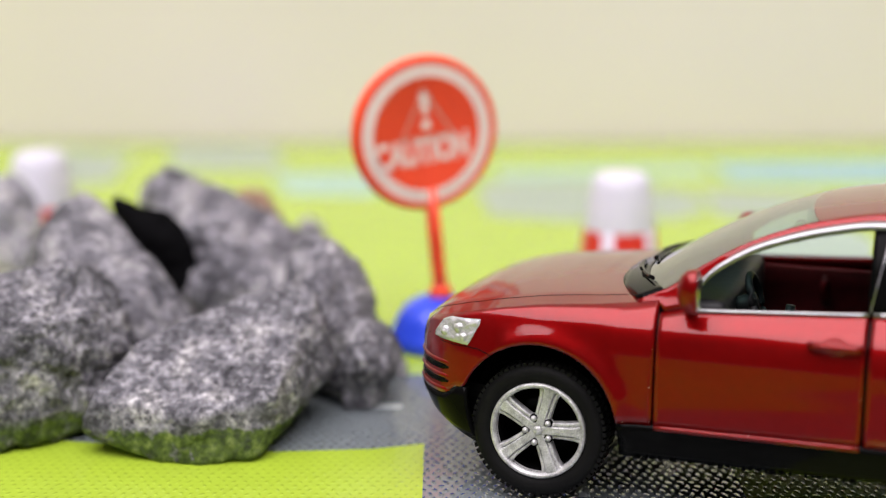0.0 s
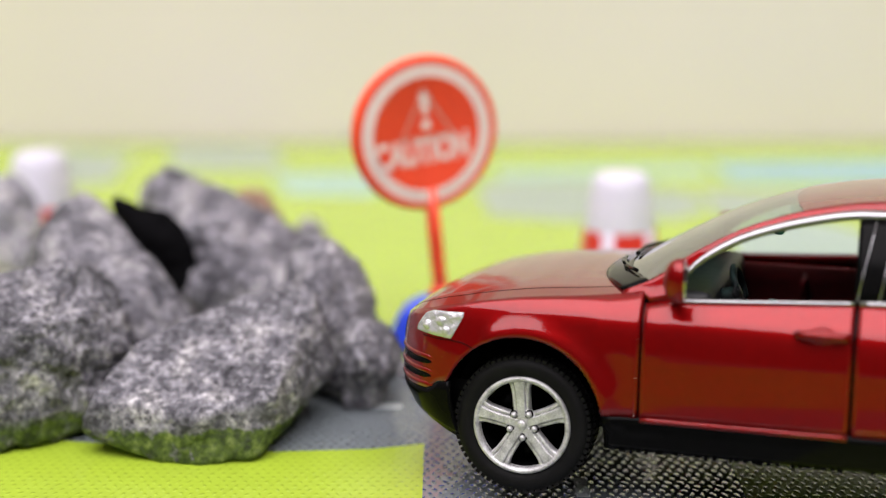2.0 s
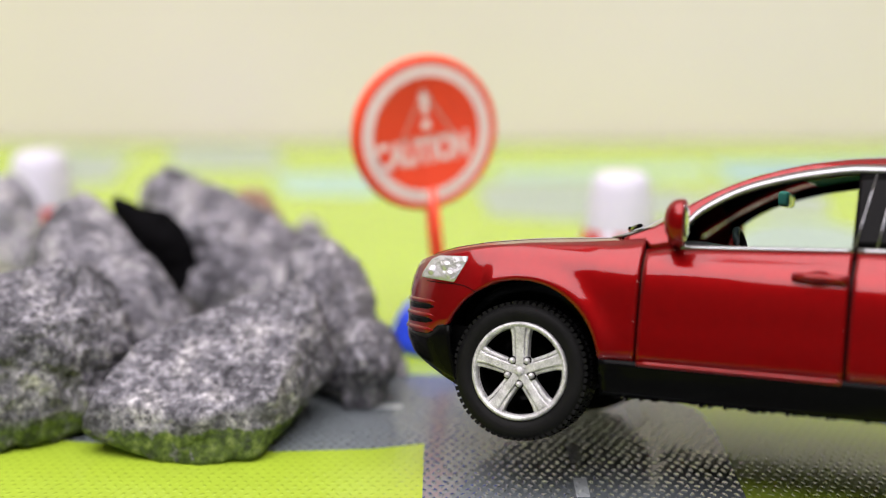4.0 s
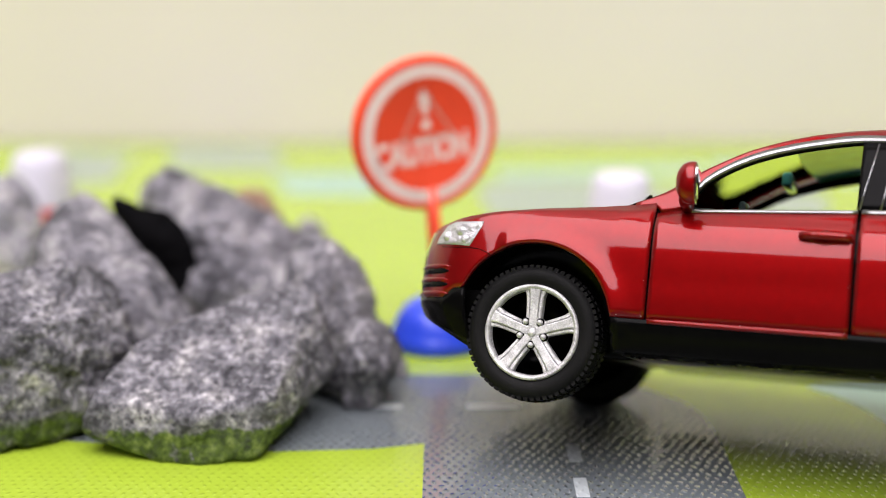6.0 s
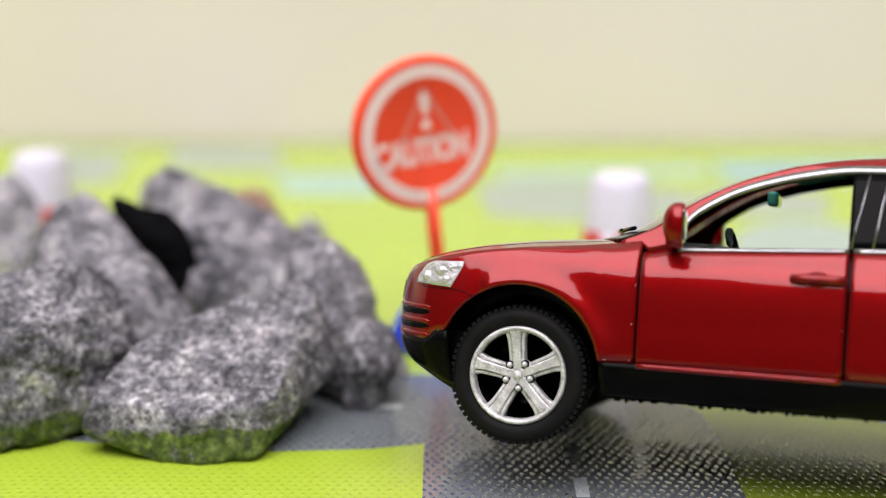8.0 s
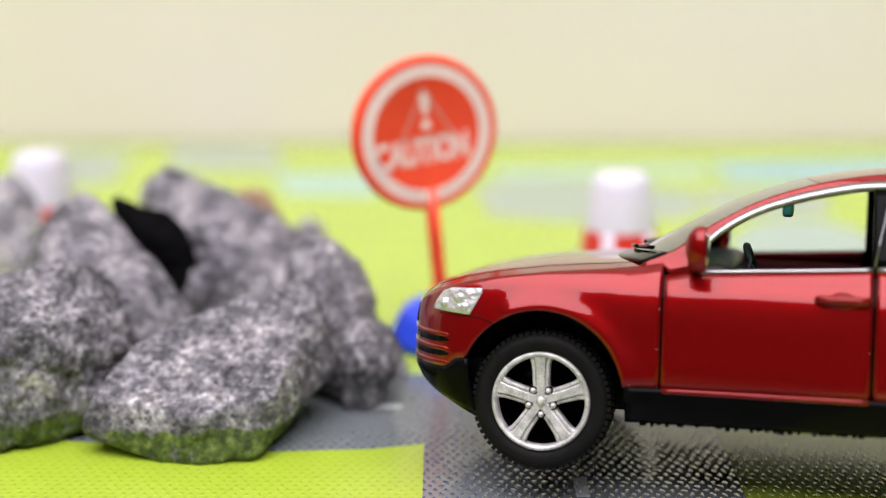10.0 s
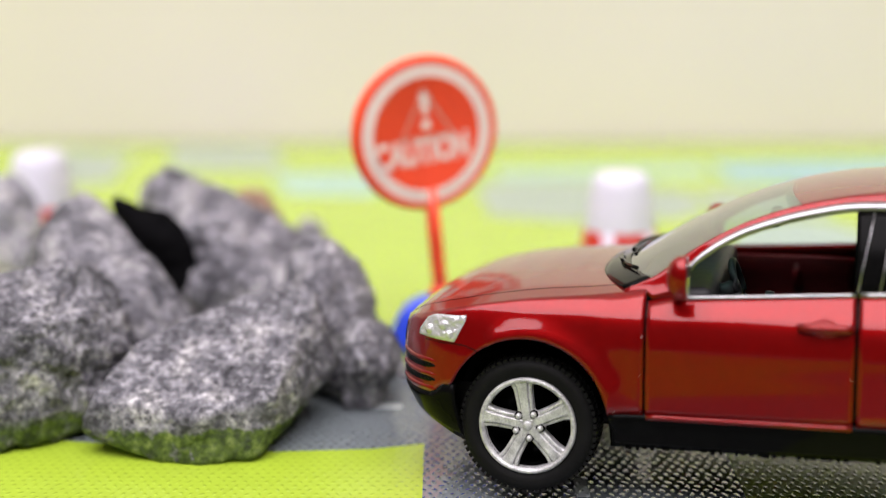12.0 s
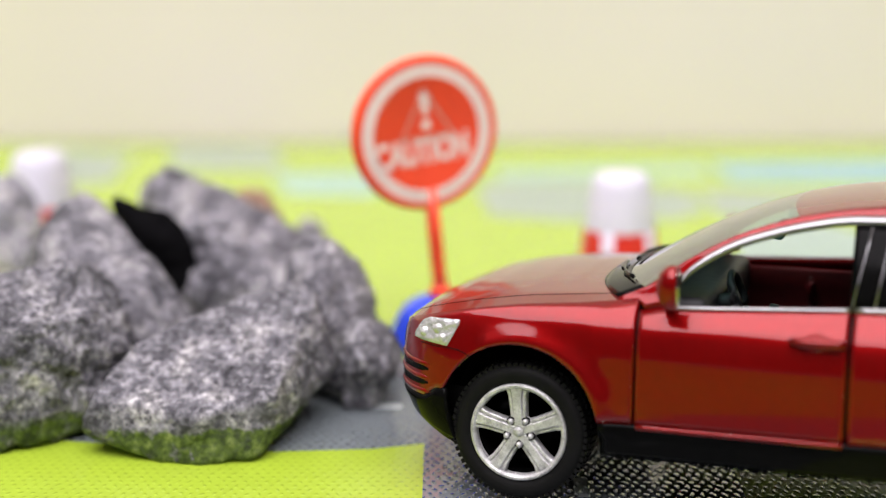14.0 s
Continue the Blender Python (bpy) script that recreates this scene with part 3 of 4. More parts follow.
nose = [k / 52 for k in range(53)]
for side in (1, -1):
    sx = [s for s in nose if s < s_of(12.2)] + front_xs(12.2, -16.48, 40)
    patch("front_fender", sx, lambda s: max(bumper_edge(s) if bx(s) > 10.4 else 13.0, arch(bx(s))), top_at, M_RED, CAR, n=12, side=side, label="glossy red front wing and bumper")
    lo = [s for s in nose if s < s_of(12.2)] + front_xs(12.2, 10.5, 4)
    patch("bumper_lip", lo, lambda s: 6.9 + 0.5 * max(0.0, bx(s) - 10.5), lambda s: bumper_edge(s) - 0.1, M_BLACK, CAR, n=6, side=side, label="black plastic lower bumper")
    patch("bumper_return", front_xs(13.2, 6.5, 10), const(7.4), const(15.6), M_BLACK, CAR, n=5, out=-2.6, thick=0.8, side=side)
    # slots beside the grille
    for z0 in (17.65, 15.65):
        patch("bumper_slot", front_xs(21.2, 13.4, 14), lambda s: z0 + 0.25 * max(0.0, 14.6 - bx(s)), lambda s: z0 + 0.85 - 0.25 * max(0.0, 14.6 - bx(s)), M_BLACK, CAR, n=3, out=0.03, thick=0.3, side=side)
    for z0 in (18.75, 16.75, 14.75):
        ps = [P(s_of(x), z0 + dz, o) for x, dz, o in ((21.2, 0.1, -0.15), (19.8, 0.1, -0.13), (18, 0.1, -0.13), (16, 0.05, -0.15), (14.4, 0, -0.2), (13.0, -0.05, -0.4))]
        part("bumper_bar", tube_bm([Vector((p.x, p.y * side, p.z)) for p in ps], 0.42, 8), M_RED, CAR)
    HL = patch("headlight", front_xs(16.6, 8.9, 20), lambda s: table(bx(s), [(16.6, 22.2), (10.4, 21.9), (8.8, 25.3)]), lambda s: min(top_at(s) - 0.3, table(bx(s), [(16.6, 22.9), (15.4, 24.9), (14, 25.5), (8.9, 25.7)])), M_LAMP, CAR, n=8, out=0.16, thick=0.6, side=side, label="clear silver wraparound headlight")
    for hx, hz, hr in ((14.6, 23.3, 0.9), (12.3, 24.1, 0.9), (11.3, 22.9, 0.75)):
        c = P(s_of(hx), hz, 0.1)
        lb = bmesh.new()
        bmesh.ops.create_icosphere(lb, subdivisions=3, radius=hr)
        for v in lb.verts:
            v.co = Vector((v.co.x * 0.9 + c.x, v.co.y * 0.55 + side * c.y, v.co.z * 0.85 + c.z))
        part("reflector", lb, M_LAMP, HL)
    for cx, cz in ((-16.2, 13.4), (-16.1, 18.5), (-16.3, 24), (-12.6, 13.3), (-30, 13.05), (-44.2, 13.1), (-44.4, 19.5)):
        c = P(s_of(cx), cz, 0.06)
        cb = bmesh.new()
        bmesh.ops.create_icosphere(cb, subdivisions=1, radius=0.055)
        for v in cb.verts:
            v.co = Vector((v.co.x * 1.2 + c.x, v.co.y * 0.4 + side * c.y, v.co.z + c.z))
        part("paint_chip", cb, M_SIGN_WHITE, CAR)
    bs = [P(s_of(x), z, 0.05) for x, z in ((18.4, 22.0), (15, 21.7), (12.5, 21.6), (10.4, 21.65), (8.8, 21.5), (7.6, 21.1), (6.9, 20.7))]
    part("bumper_seam", tube_bm([Vector((p.x, p.y * side, p.z)) for p in bs], 0.06, 6), M_BLACK, CAR)
    # front door
    sd = front_xs(-16.84, -44.6, 40)
    DOOR = patch("front_door", sd, lambda s: max(13.0, arch(bx(s))), lambda s: table(bx(s), [(-16, 28.4), (-20, 29.2), (-45, 30.5)]), M_RED, CAR, n=16, side=side, label="glossy red front door")
    patch("belt_trim", front_xs(-20.9, -44.6, 20), lambda s: table(bx(s), [(-20, 29.2), (-45, 30.5)]) - 0.3, lambda s: table(bx(s), [(-20, 29.2), (-45, 30.5)]) + 0.15, M_CHROME, DOOR, n=2, out=0.16, thick=0.6, side=side)
    patch("lower_trim", front_xs(-17, -44.6, 20), const(12.4), const(13.0), M_RED, DOOR, n=2, out=0.25, thick=0.8, side=side)
    patch("handle_recess", front_xs(-37.9, -43.4, 10), lambda s: 26.0 - 0.9 * math.sin(math.pi * (bx(s) + 37.9) / -5.5), lambda s: 26.0 + 1.3 * math.sin(math.pi * (bx(s) + 37.9) / -5.5) + 0.02, M_RED, DOOR, n=4, out=0.03, thick=0.3, side=side)
    hpts = [P(s_of(x), z, o) for x, z, o in ((-37.4, 26.2, 0.1), (-38.2, 26.3, 0.75), (-40, 26.35, 0.95), (-42, 26.35, 0.95), (-43.6, 26.3, 0.8), (-44.2, 26.2, 0.2))]
    part("door_handle", tube_bm([Vector((p.x, p.y * side, p.z)) for p in hpts], 0.62, 10), M_RED, DOOR, "red moulded door handle")
    patch("door_card", front_xs(-24, -44, 14), const(15), const(28.2), M_CARD, DOOR, n=4, out=-1.6, thick=0.5, side=side, label="dark red moulded inner door panel")
    pull = [P(s_of(x), z, o) for x, z, o in ((-35.2, 22.4, -2.2), (-35.0, 23.4, -3.2), (-34.8, 25.4, -3.3), (-34.8, 26.6, -2.2))]
    part("door_pull", tube_bm([Vector((p.x, p.y * side, p.z)) for p in pull], 0.7, 8), M_CARD, DOOR)
    # rear door and rear quarter
    RD = patch("rear_door", front_xs(-45.1, -70, 36), lambda s: max(13.0, arch(bx(s))), lambda s: table(bx(s), TOP), M_RED, CAR, n=12, side=side, label="glossy red rear door")
    patch("belt_trim", front_xs(-45.1, -70, 16), lambda s: table(bx(s), TOP) - 0.45, lambda s: table(bx(s), TOP) + 0.1, M_CHROME, RD, n=2, out=0.16, thick=0.6, side=side)
    rq = front_xs(-70.4, -87.4, 34) + [2 + k / 16 for k in range(17)]
    patch("rear_wing", rq, lambda s: max(13.0, arch(bx(s))), lambda s: table(bx(s), TOP), M_RED, CAR, n=12, side=side, label="glossy red rear wing and tailgate")
    patch("tail_lamp", [2.15 + 0.05 * k for k in range(9)], const(24.5), const(30.5), M_SIGN_RED, CAR, n=5, out=0.15, thick=0.5, side=side)
    # sills
    patch("sill", front_xs(-11.9, -63.1, 40), const(7.9), const(12.9), M_BLACK, CAR, n=6, out=0.1, thick=2.0, side=side, label="black plastic sill")
    patch("rear_bumper", [s for s in rq if P(s, 16).x < -86.9], const(8.0), const(12.9), M_BLACK, CAR, n=5, side=side)
    # seams behind the panel gaps
    for x, z0, z1 in ((-16.65, 13, 29.4), (-44.85, 13, 30.4), (-70.2, 13, 31)):
        patch("panel_gap", front_xs(x + 0.8, x - 0.8, 2), const(z0), const(z1), M_BLACK, CAR, n=10, out=-0.75, thick=0.3, side=side)
    # roof rail panel over the windows
    ux = xs_between(-13.4, -86, 74)
    patch("roof_side", [s_of(x) for x in ux], lambda s: table(bx(s), WTOP) if bx(s) < -20.9 else table(bx(s), [(-13.2, 29.55), (-16.3, 30.0), (-16.7, 28.75), (-20.9, 29.45)]), lambda s: max(table(bx(s), ROOF), table(bx(s), WTOP) + 0.1) if bx(s) < -20.9 else max(table(bx(s), ROOF), 29.8), M_RED, CAR, n=5, side=side, label="red roof side and windscreen pillar")
    patch("window_trim", [s_of(x) for x in xs_between(-20.9, -84, 64)], lambda s: table(bx(s), WTOP) - 0.45, lambda s: table(bx(s), WTOP) + 0.6, M_CHROME, CAR, n=2, out=0.14, thick=0.7, side=side, label="bright chrome window trim")
    patch("centre_pillar", front_xs(-44.4, -51.0, 10), lambda s: table(bx(s), TOP) - 0.1, lambda s: table(bx(s), WTOP) - 0.5, M_BLACK, CAR, n=8, out=0.02, thick=1.0, side=side, label="glossy black door pillar")
    for x0, x1 in ((-44.75, -46.6), (-47.6, -49.2)):
        ends = [P(s_of(x0 + (x1 - x0) * f), 30.7 + 10.2 * f, 0.12) for f in (0.0, 0.33, 0.66, 1.0)]
        part("pillar_edge", tube_bm([Vector((p.x, p.y * side, p.z)) for p in ends], 0.13, 8), M_CHROME, CAR, "thin bright pillar edge")
    patch("rear_pillar", [s_of(x) for x in xs_between(-70, -86, 16)], lambda s: table(bx(s), TOP) - 0.1, lambda s: table(bx(s), WTOP) + 0.3, M_BLACK, CAR, n=6, out=-0.1, thick=0.8, side=side)
    patch("rear_window", front_xs(-51.0, -70, 16), lambda s: table(bx(s), TOP), lambda s: table(bx(s), WTOP), M_GLASS, CAR, n=5, out=-0.5, thick=0, side=side)
    patch("roof_lining", [s_of(x) for x in xs_between(-21.5, -86, 60)], lambda s: table(bx(s), WTOP) - 0.6, lambda s: table(bx(s), ROOF) - 0.6, M_BLACK, CAR, n=4, out=-1.3, thick=0.4, side=side)
    # mirror
    mb = bmesh.new()
    bmesh.ops.create_icosphere(mb, subdivisions=4, radius=1.0)
    for v in mb.verts:
        x, y, z = v.co
        sq = lambda q, e: math.copysign(abs(q) ** e, q)
        x, y, z = sq(x, 0.95), sq(y, 0.9), sq(z, 0.9)
        if x < -0.25:
            x = -0.25
        v.co = Vector((x * 2.3 - 22.0 + 0.10 * z, side * (26.6 + 2.0 * y), 32.6 + 3.1 * z - 0.12 * y))
    MIR = part("wing_mirror", mb, M_RED, CAR, "red wing mirror housing")
    part("mirror_pane", box_bm(-22.85, -22.55, side * 26.6 - 1.4, side * 26.6 + 1.4, 30.6, 34.6, 0.05), M_MIRROR, MIR)
    part("mirror_stem", tube_bm([(-21.0, side * 22.6, 29.6), (-20.8, side * 24.4, 30.4), (-21.2, side * 26.0, 31.6)], 0.95, 10), M_RED, MIR)


def cross(s, z, n, crown, bow=0.0, out=0.0):
    """A line across the car from one side to the other at a column, raised in the middle."""
    p = P(s, z, out)
    res = []
    for k in range(n + 1):
        f = -1 + 2 * k / n
        g = 1 - abs(f) ** 2.2
        res.append(Vector((p.x + bow * g, p.y * f, p.z + crown * g)))
    return res


hood_s = [s for s in nose if s > 0.04 and s < s_of(12)] + front_xs(12, -17.0, 30)
SHUT = 0.84


def bonnet_row(s):
    """Across the bonnet: a sloping shoulder on each wing, then the domed lid between its two shut lines."""
    p = P(s, top_at(s), -0.05)
    x = bx(s)
    lift = table(x, [(22, 0.0), (20, 0.3), (16, 0.6), (8, 0.55), (-6, 0.5), (-17, 0.1)])
    dome = table(x, [(22, 0.1), (19, 0.5), (14, 0.7), (6, 0.6), (-6, 0.45), (-17, 0.1)])
    bow = table(x, [(10, 0), (-6, 1.5), (-17, 6.5)])
    res = []
    for k in range(49):
        f = -1 + 2 * k / 48
        a = abs(f)
        if a > SHUT:
            h = lift * (1 - a) / (1 - SHUT)
        else:
            h = lift + 0.22 * min(1.0, (SHUT - a) / 0.05) * min(1.0, lift) + dome * (1 - (a / SHUT) ** 2)
        res.append(Vector((p.x + bow * (1 - a ** 2.2), p.y * f, p.z + h)))
    return res


rows = [bonnet_row(s) for s in hood_s]
part("bonnet", grid_bm(rows), M_RED, CAR, "glossy red bonnet")
for k in (4, 44):
    part("bonnet_seam", tube_bm([r[k] + Vector((0, 0, -0.05)) for r in rows[14:]], 0.1, 6), M_BLACK, CAR)
rows = [cross(s_of(x), table(x, ROOF), 24, table(x, [(-17, -0.2), (-24, -0.4), (-37, 0.5)]), bow=table(x, [(-14.5, 5.5), (-23, 4.4), (-37, 2.0)]), out=-0.3) for x in (-16.2, -18, -20, -23, -26, -29, -32, -35, -37.5)]
part("windscreen", grid_bm(rows), M_SCREEN, CAR, "clear plastic windscreen")
rows = [cross(s_of(x), table(x, ROOF), 20, table(x, [(-36, 0.5), (-45, 0.6), (-90, 0.6)]), bow=table(x, [(-37, 2.0), (-50, 0), (-90, -1)]), out=0.0) for x in [-37 - 1.5 * k for k in range(36)]]
part("roof", grid_bm(rows), M_RED, CAR, "glossy red roof")
rows = [cross(s_of(x), table(x, ROOF) - 1.0, 16, table(x, [(-36, 0.5), (-90, 0.5)]), bow=table(x, [(-37, 2.0), (-50, 0)]), out=-0.8) for x in [-36 - 2.5 * k for k in range(20)]]
part("headliner", grid_bm(rows), M_TEAL, CAR, "green tinted clear plastic glazing under the roof")
rows = [cross(s_of(x), table(x, ROOF), 12, 0.8, bow=-1.5, out=-0.4) for x in (-89.5, -91, -93, -95, -97)]
part("tailgate_window", grid_bm(rows), M_GLASS, CAR)
rows = [cross(s_of(-17.0), 30.5, 20, -0.25, bow=b, out=-2.2) for b in (6.9, 5.4, 3.0)]
rows[0] = [p + Vector((0, 0, -0.2)) for p in rows[0]]
part("cowl", thicken(grid_bm(rows), -0.8), M_BLACK, CAR, "black cowl below the windscreen")
strip = [cross(s_of(x), table(x, ROOF) + 0.1, 24, table(x, [(-13.4, -0.1), (-17, -0.2)]), bow=table(x, [(-13.4, 5.8), (-14.5, 5.5), (-23, 4.4)]), out=-0.25) for x in (-13.5, -14.3, -15.2, -16.3, -16.9)]
part("cowl_strip", thicken(grid_bm(strip), 0.25), M_BLACK, CAR, "black strip along the windscreen foot")
for k0, k1 in ((1, 12), (11, 21)):
    blade = [strip[2][k].lerp(strip[4][k], (k - k0) / (k1 - k0)) + Vector((0.2, 0, 0.35)) for k in range(k0, k1 + 1)]
    part("wiper", tube_bm(blade, 0.3, 6), M_BLACK, CAR, "black wiper")
    part("wiper_arm", tube_bm([p + Vector((0.3, 0, 0.1)) for p in blade[2:7]], 0.22, 6), M_BLACK, CAR)
# grille
part("grille", thicken(grid_bm([[P(s * sg, z, 0.12) * 1.0 if sg > 0 else Vector((P(s, z, 0.12).x, -P(s, z, 0.12).y, z)) for s, sg in [(0.30 - 0.03 * k, 1) for k in range(10)] + [(0.03 * k, -1) for k in range(11)]] for z in (19.5, 21, 22.2)]), 0.3), M_BLACK, CAR, "black front grille")
# chassis, cabin
part("underbody", box_bm(-62, -13, -23, 23, 7.7, 10.0, 0.6), M_BLACK, CAR, "black plastic chassis")
part("front_chassis", box_bm(-13, 8, -12.5, 12.5, 7.6, 13, 1.0), M_BLACK, CAR)
part("rear_chassis", box_bm(-97, -62, -13, 13, 7.6, 13, 1.0), M_BLACK, CAR)
for x0 in (0.0, -75.0):
    part("axle", tube_bm([(x0, -17, 10), (x0, 17, 10)], 1.2, 10), M_BLACK, CAR)
    for side in (1, -1):
        rows = [[(x0 + r * math.cos(radians(a)), side * y, 11.2 + r * math.sin(radians(a))) for a in range(0, 181, 9)] for y, r in ((24.2, 11.7), (13, 11.9), (12.6, 3.0))]
        part("wheel_housing", grid_bm(rows), M_BLACK, CAR)
ribs = bmesh.new()
rib_rnd = random.Random(4)
for k in range(44):
    if rib_rnd.random() < 0.7:
        box_bm(-60 + k * 1.05, -59.9 + k * 1.05 + rib_rnd.uniform(0.3, 0.9), 21.5, 23.9, rib_rnd.uniform(7.45, 7.75), 7.95, bm=ribs)
part("underbody_ribs", ribs, M_BLACK, CAR, smooth=False)
part("cabin_floor", box_bm(-84, -15, -21, 21, 12, 14, 0.3), M_DARK, CAR)
part("dashboard", box_bm(-25.5, -14, -20.5, 20.5, 21, 30.2, 1.5), M_DARK, CAR, "dark dashboard")
ring = [(-28.2 + 1.1 * math.sin(2 * math.pi * k / 24), 10 + 3.9 * math.cos(2 * math.pi * k / 24), 28.6 + 3.7 * math.sin(2 * math.pi * k / 24)) for k in range(25)]
SW = part("steering_wheel", tube_bm(ring, 0.55, 8), M_DARK, CAR, "dark steering wheel")
part("hub", tube_bm([(-28.3, 10, 28.6), (-24.5, 10, 27.2)], 1.4, 12), M_DARK, SW)
part("rear_view_mirror", box_bm(-33.4, -31.8, -4.2, 4.2, 36.4, 38.6, 0.5), M_TEAL, CAR, "green tinted rear-view mirror")
part("gear_lever", tube_bm([(-31, 0, 19), (-32, 0, 26.2)], 0.7, 8), M_DARK, CAR)
for y in (11, -11):
    SE = part("seat", box_bm(-46, -33, y - 6.5, y + 6.5, 14, 20, 1.5), M_DARK, CAR, "dark moulded seat")
    b = box_bm(-2, 2, -6.2, 6.2, 0, 15, 1.4)
    bmesh.ops.transform(b, matrix=pose(-47, y, 18, 0, -14, 0), verts=b.verts)
    part("backrest", b, M_DARK, SE)
part("rear_seat", box_bm(-76, -70, -19, 19, 14, 31, 1.5), M_DARK, CAR)


def wheel(at):
    """A wheel about its own y axis, outer face towards +y."""
    w = part("wheel", lathe_bm([(6.9, 3.2), (7.3, 3.7), (8.6, 3.9), (9.35, 3.5), (9.62, 2.9), (9.7, 1.5), (9.7, -3.0), (9.3, -3.8), (7.2, -3.9), (6.9, -3.4)], 72, "y"), M_RUBBER, CAR, "black rubber tyre", at=at)
    tb = bmesh.new()
    for k in range(64):
        a = 2 * math.pi * k / 64
        for y0, y1, r0, tw in ((1.2, 3.35, 9.45, 0.0), (-1.0, 1.0, 9.6, 0.5), (-3.3, -1.2, 9.45, 0.0)):
            b = bmesh.ops.create_cube(tb, size=1.0)["verts"]
            m = Matrix.Rotation(-(a + tw * 0.098), 4, "Y") @ Matrix.Translation((r0 + 0.19, (y0 + y1) / 2, 0)) @ Matrix.Diagonal((0.5, y1 - y0, 0.62, 1))
            bmesh.ops.transform(tb, matrix=m, verts=b)
    part("tread", tb, M_RUBBER, w, smooth=False)
    part("rim_barrel", lathe_bm([(7.0, 3.5), (6.85, 3.75), (6.45, 3.7), (6.2, 3.1), (6.1, -2), (0.3, -2.2)], 64, "y"), M_BLACK, w)
    rim = part("rim", lathe_bm([(6.15, 2.6), (6.25, 3.5), (6.5, 3.86), (6.85, 3.9), (7.02, 3.6), (7.02, 3.0)], 72, "y"), M_SILVER, w, "silver painted five-spoke rim")
    for k in range(5):
        a = math.pi / 2 + 2 * math.pi * k / 5
        rows = []
        for r, hw, y in ((0.3, 1.15, 3.2), (1.5, 1.15, 3.25), (2.6, 1.14, 3.32), (4.0, 1.2, 3.4), (5.2, 1.3, 3.46), (6.0, 1.55, 3.5), (6.5, 2.0, 3.5)):
            prof = ((-hw, -1.6), (-hw, -0.25), (-hw * 0.9, -0.1), (-hw * 0.66, -0.08), (-hw * 0.58, -0.26), (-hw * 0.5, 0.1), (-hw * 0.4, 0.16), (hw * 0.4, 0.16), (hw * 0.5, 0.1), (hw * 0.58, -0.26), (hw * 0.66, -0.08), (hw * 0.9, -0.1), (hw, -0.25), (hw, -1.6))
            rows.append([(r * math.cos(a) - q * math.sin(a), y + h, r * math.sin(a) + q * math.cos(a)) for q, h in prof])
        part("spoke", grid_bm(rows), M_SILVER, rim, smooth=False)
        ab = a + math.pi / 5
        at = pose(0.00185 * math.cos(ab), 0, 0.00185 * math.sin(ab))
        part("wheel_bolt", lathe_bm([(0.01, 3.85), (0.22, 3.82), (0.4, 3.66), (0.44, 2.8)], 16, "y"), M_SILVER, rim, at=at)
        part("bolt_hole", lathe_bm([(0.45, 3.3), (0.62, 3.34), (0.66, 2.9)], 16, "y"), M_BLACK, rim, at=at)
    part("hub_disc", lathe_bm([(0.01, 3.26), (1.5, 3.24), (2.25, 3.16), (2.5, 2.6)], 32, "y"), M_SILVER, rim)
    part("hub_cap", lathe_bm([(0.01, 3.7), (0.5, 3.68), (0.68, 3.5), (0.72, 3.0)], 24, "y"), M_SILVER, rim)
    return w


def spun(x, side, deg):
    return pose(x / 1000, side * 0.0202, 0.010 if side > 0 else 0.0114) @ (pose(0, 0, 0, 0, deg, 0) if side > 0 else pose(0, 0, 0, 0, 0, 180) @ pose(0, 0, 0, 0, -deg, 0))


WHEELS = [(wheel(spun(x, side, 0)), x, side) for x in (0.0, -75.0) for side in (1, -1)]


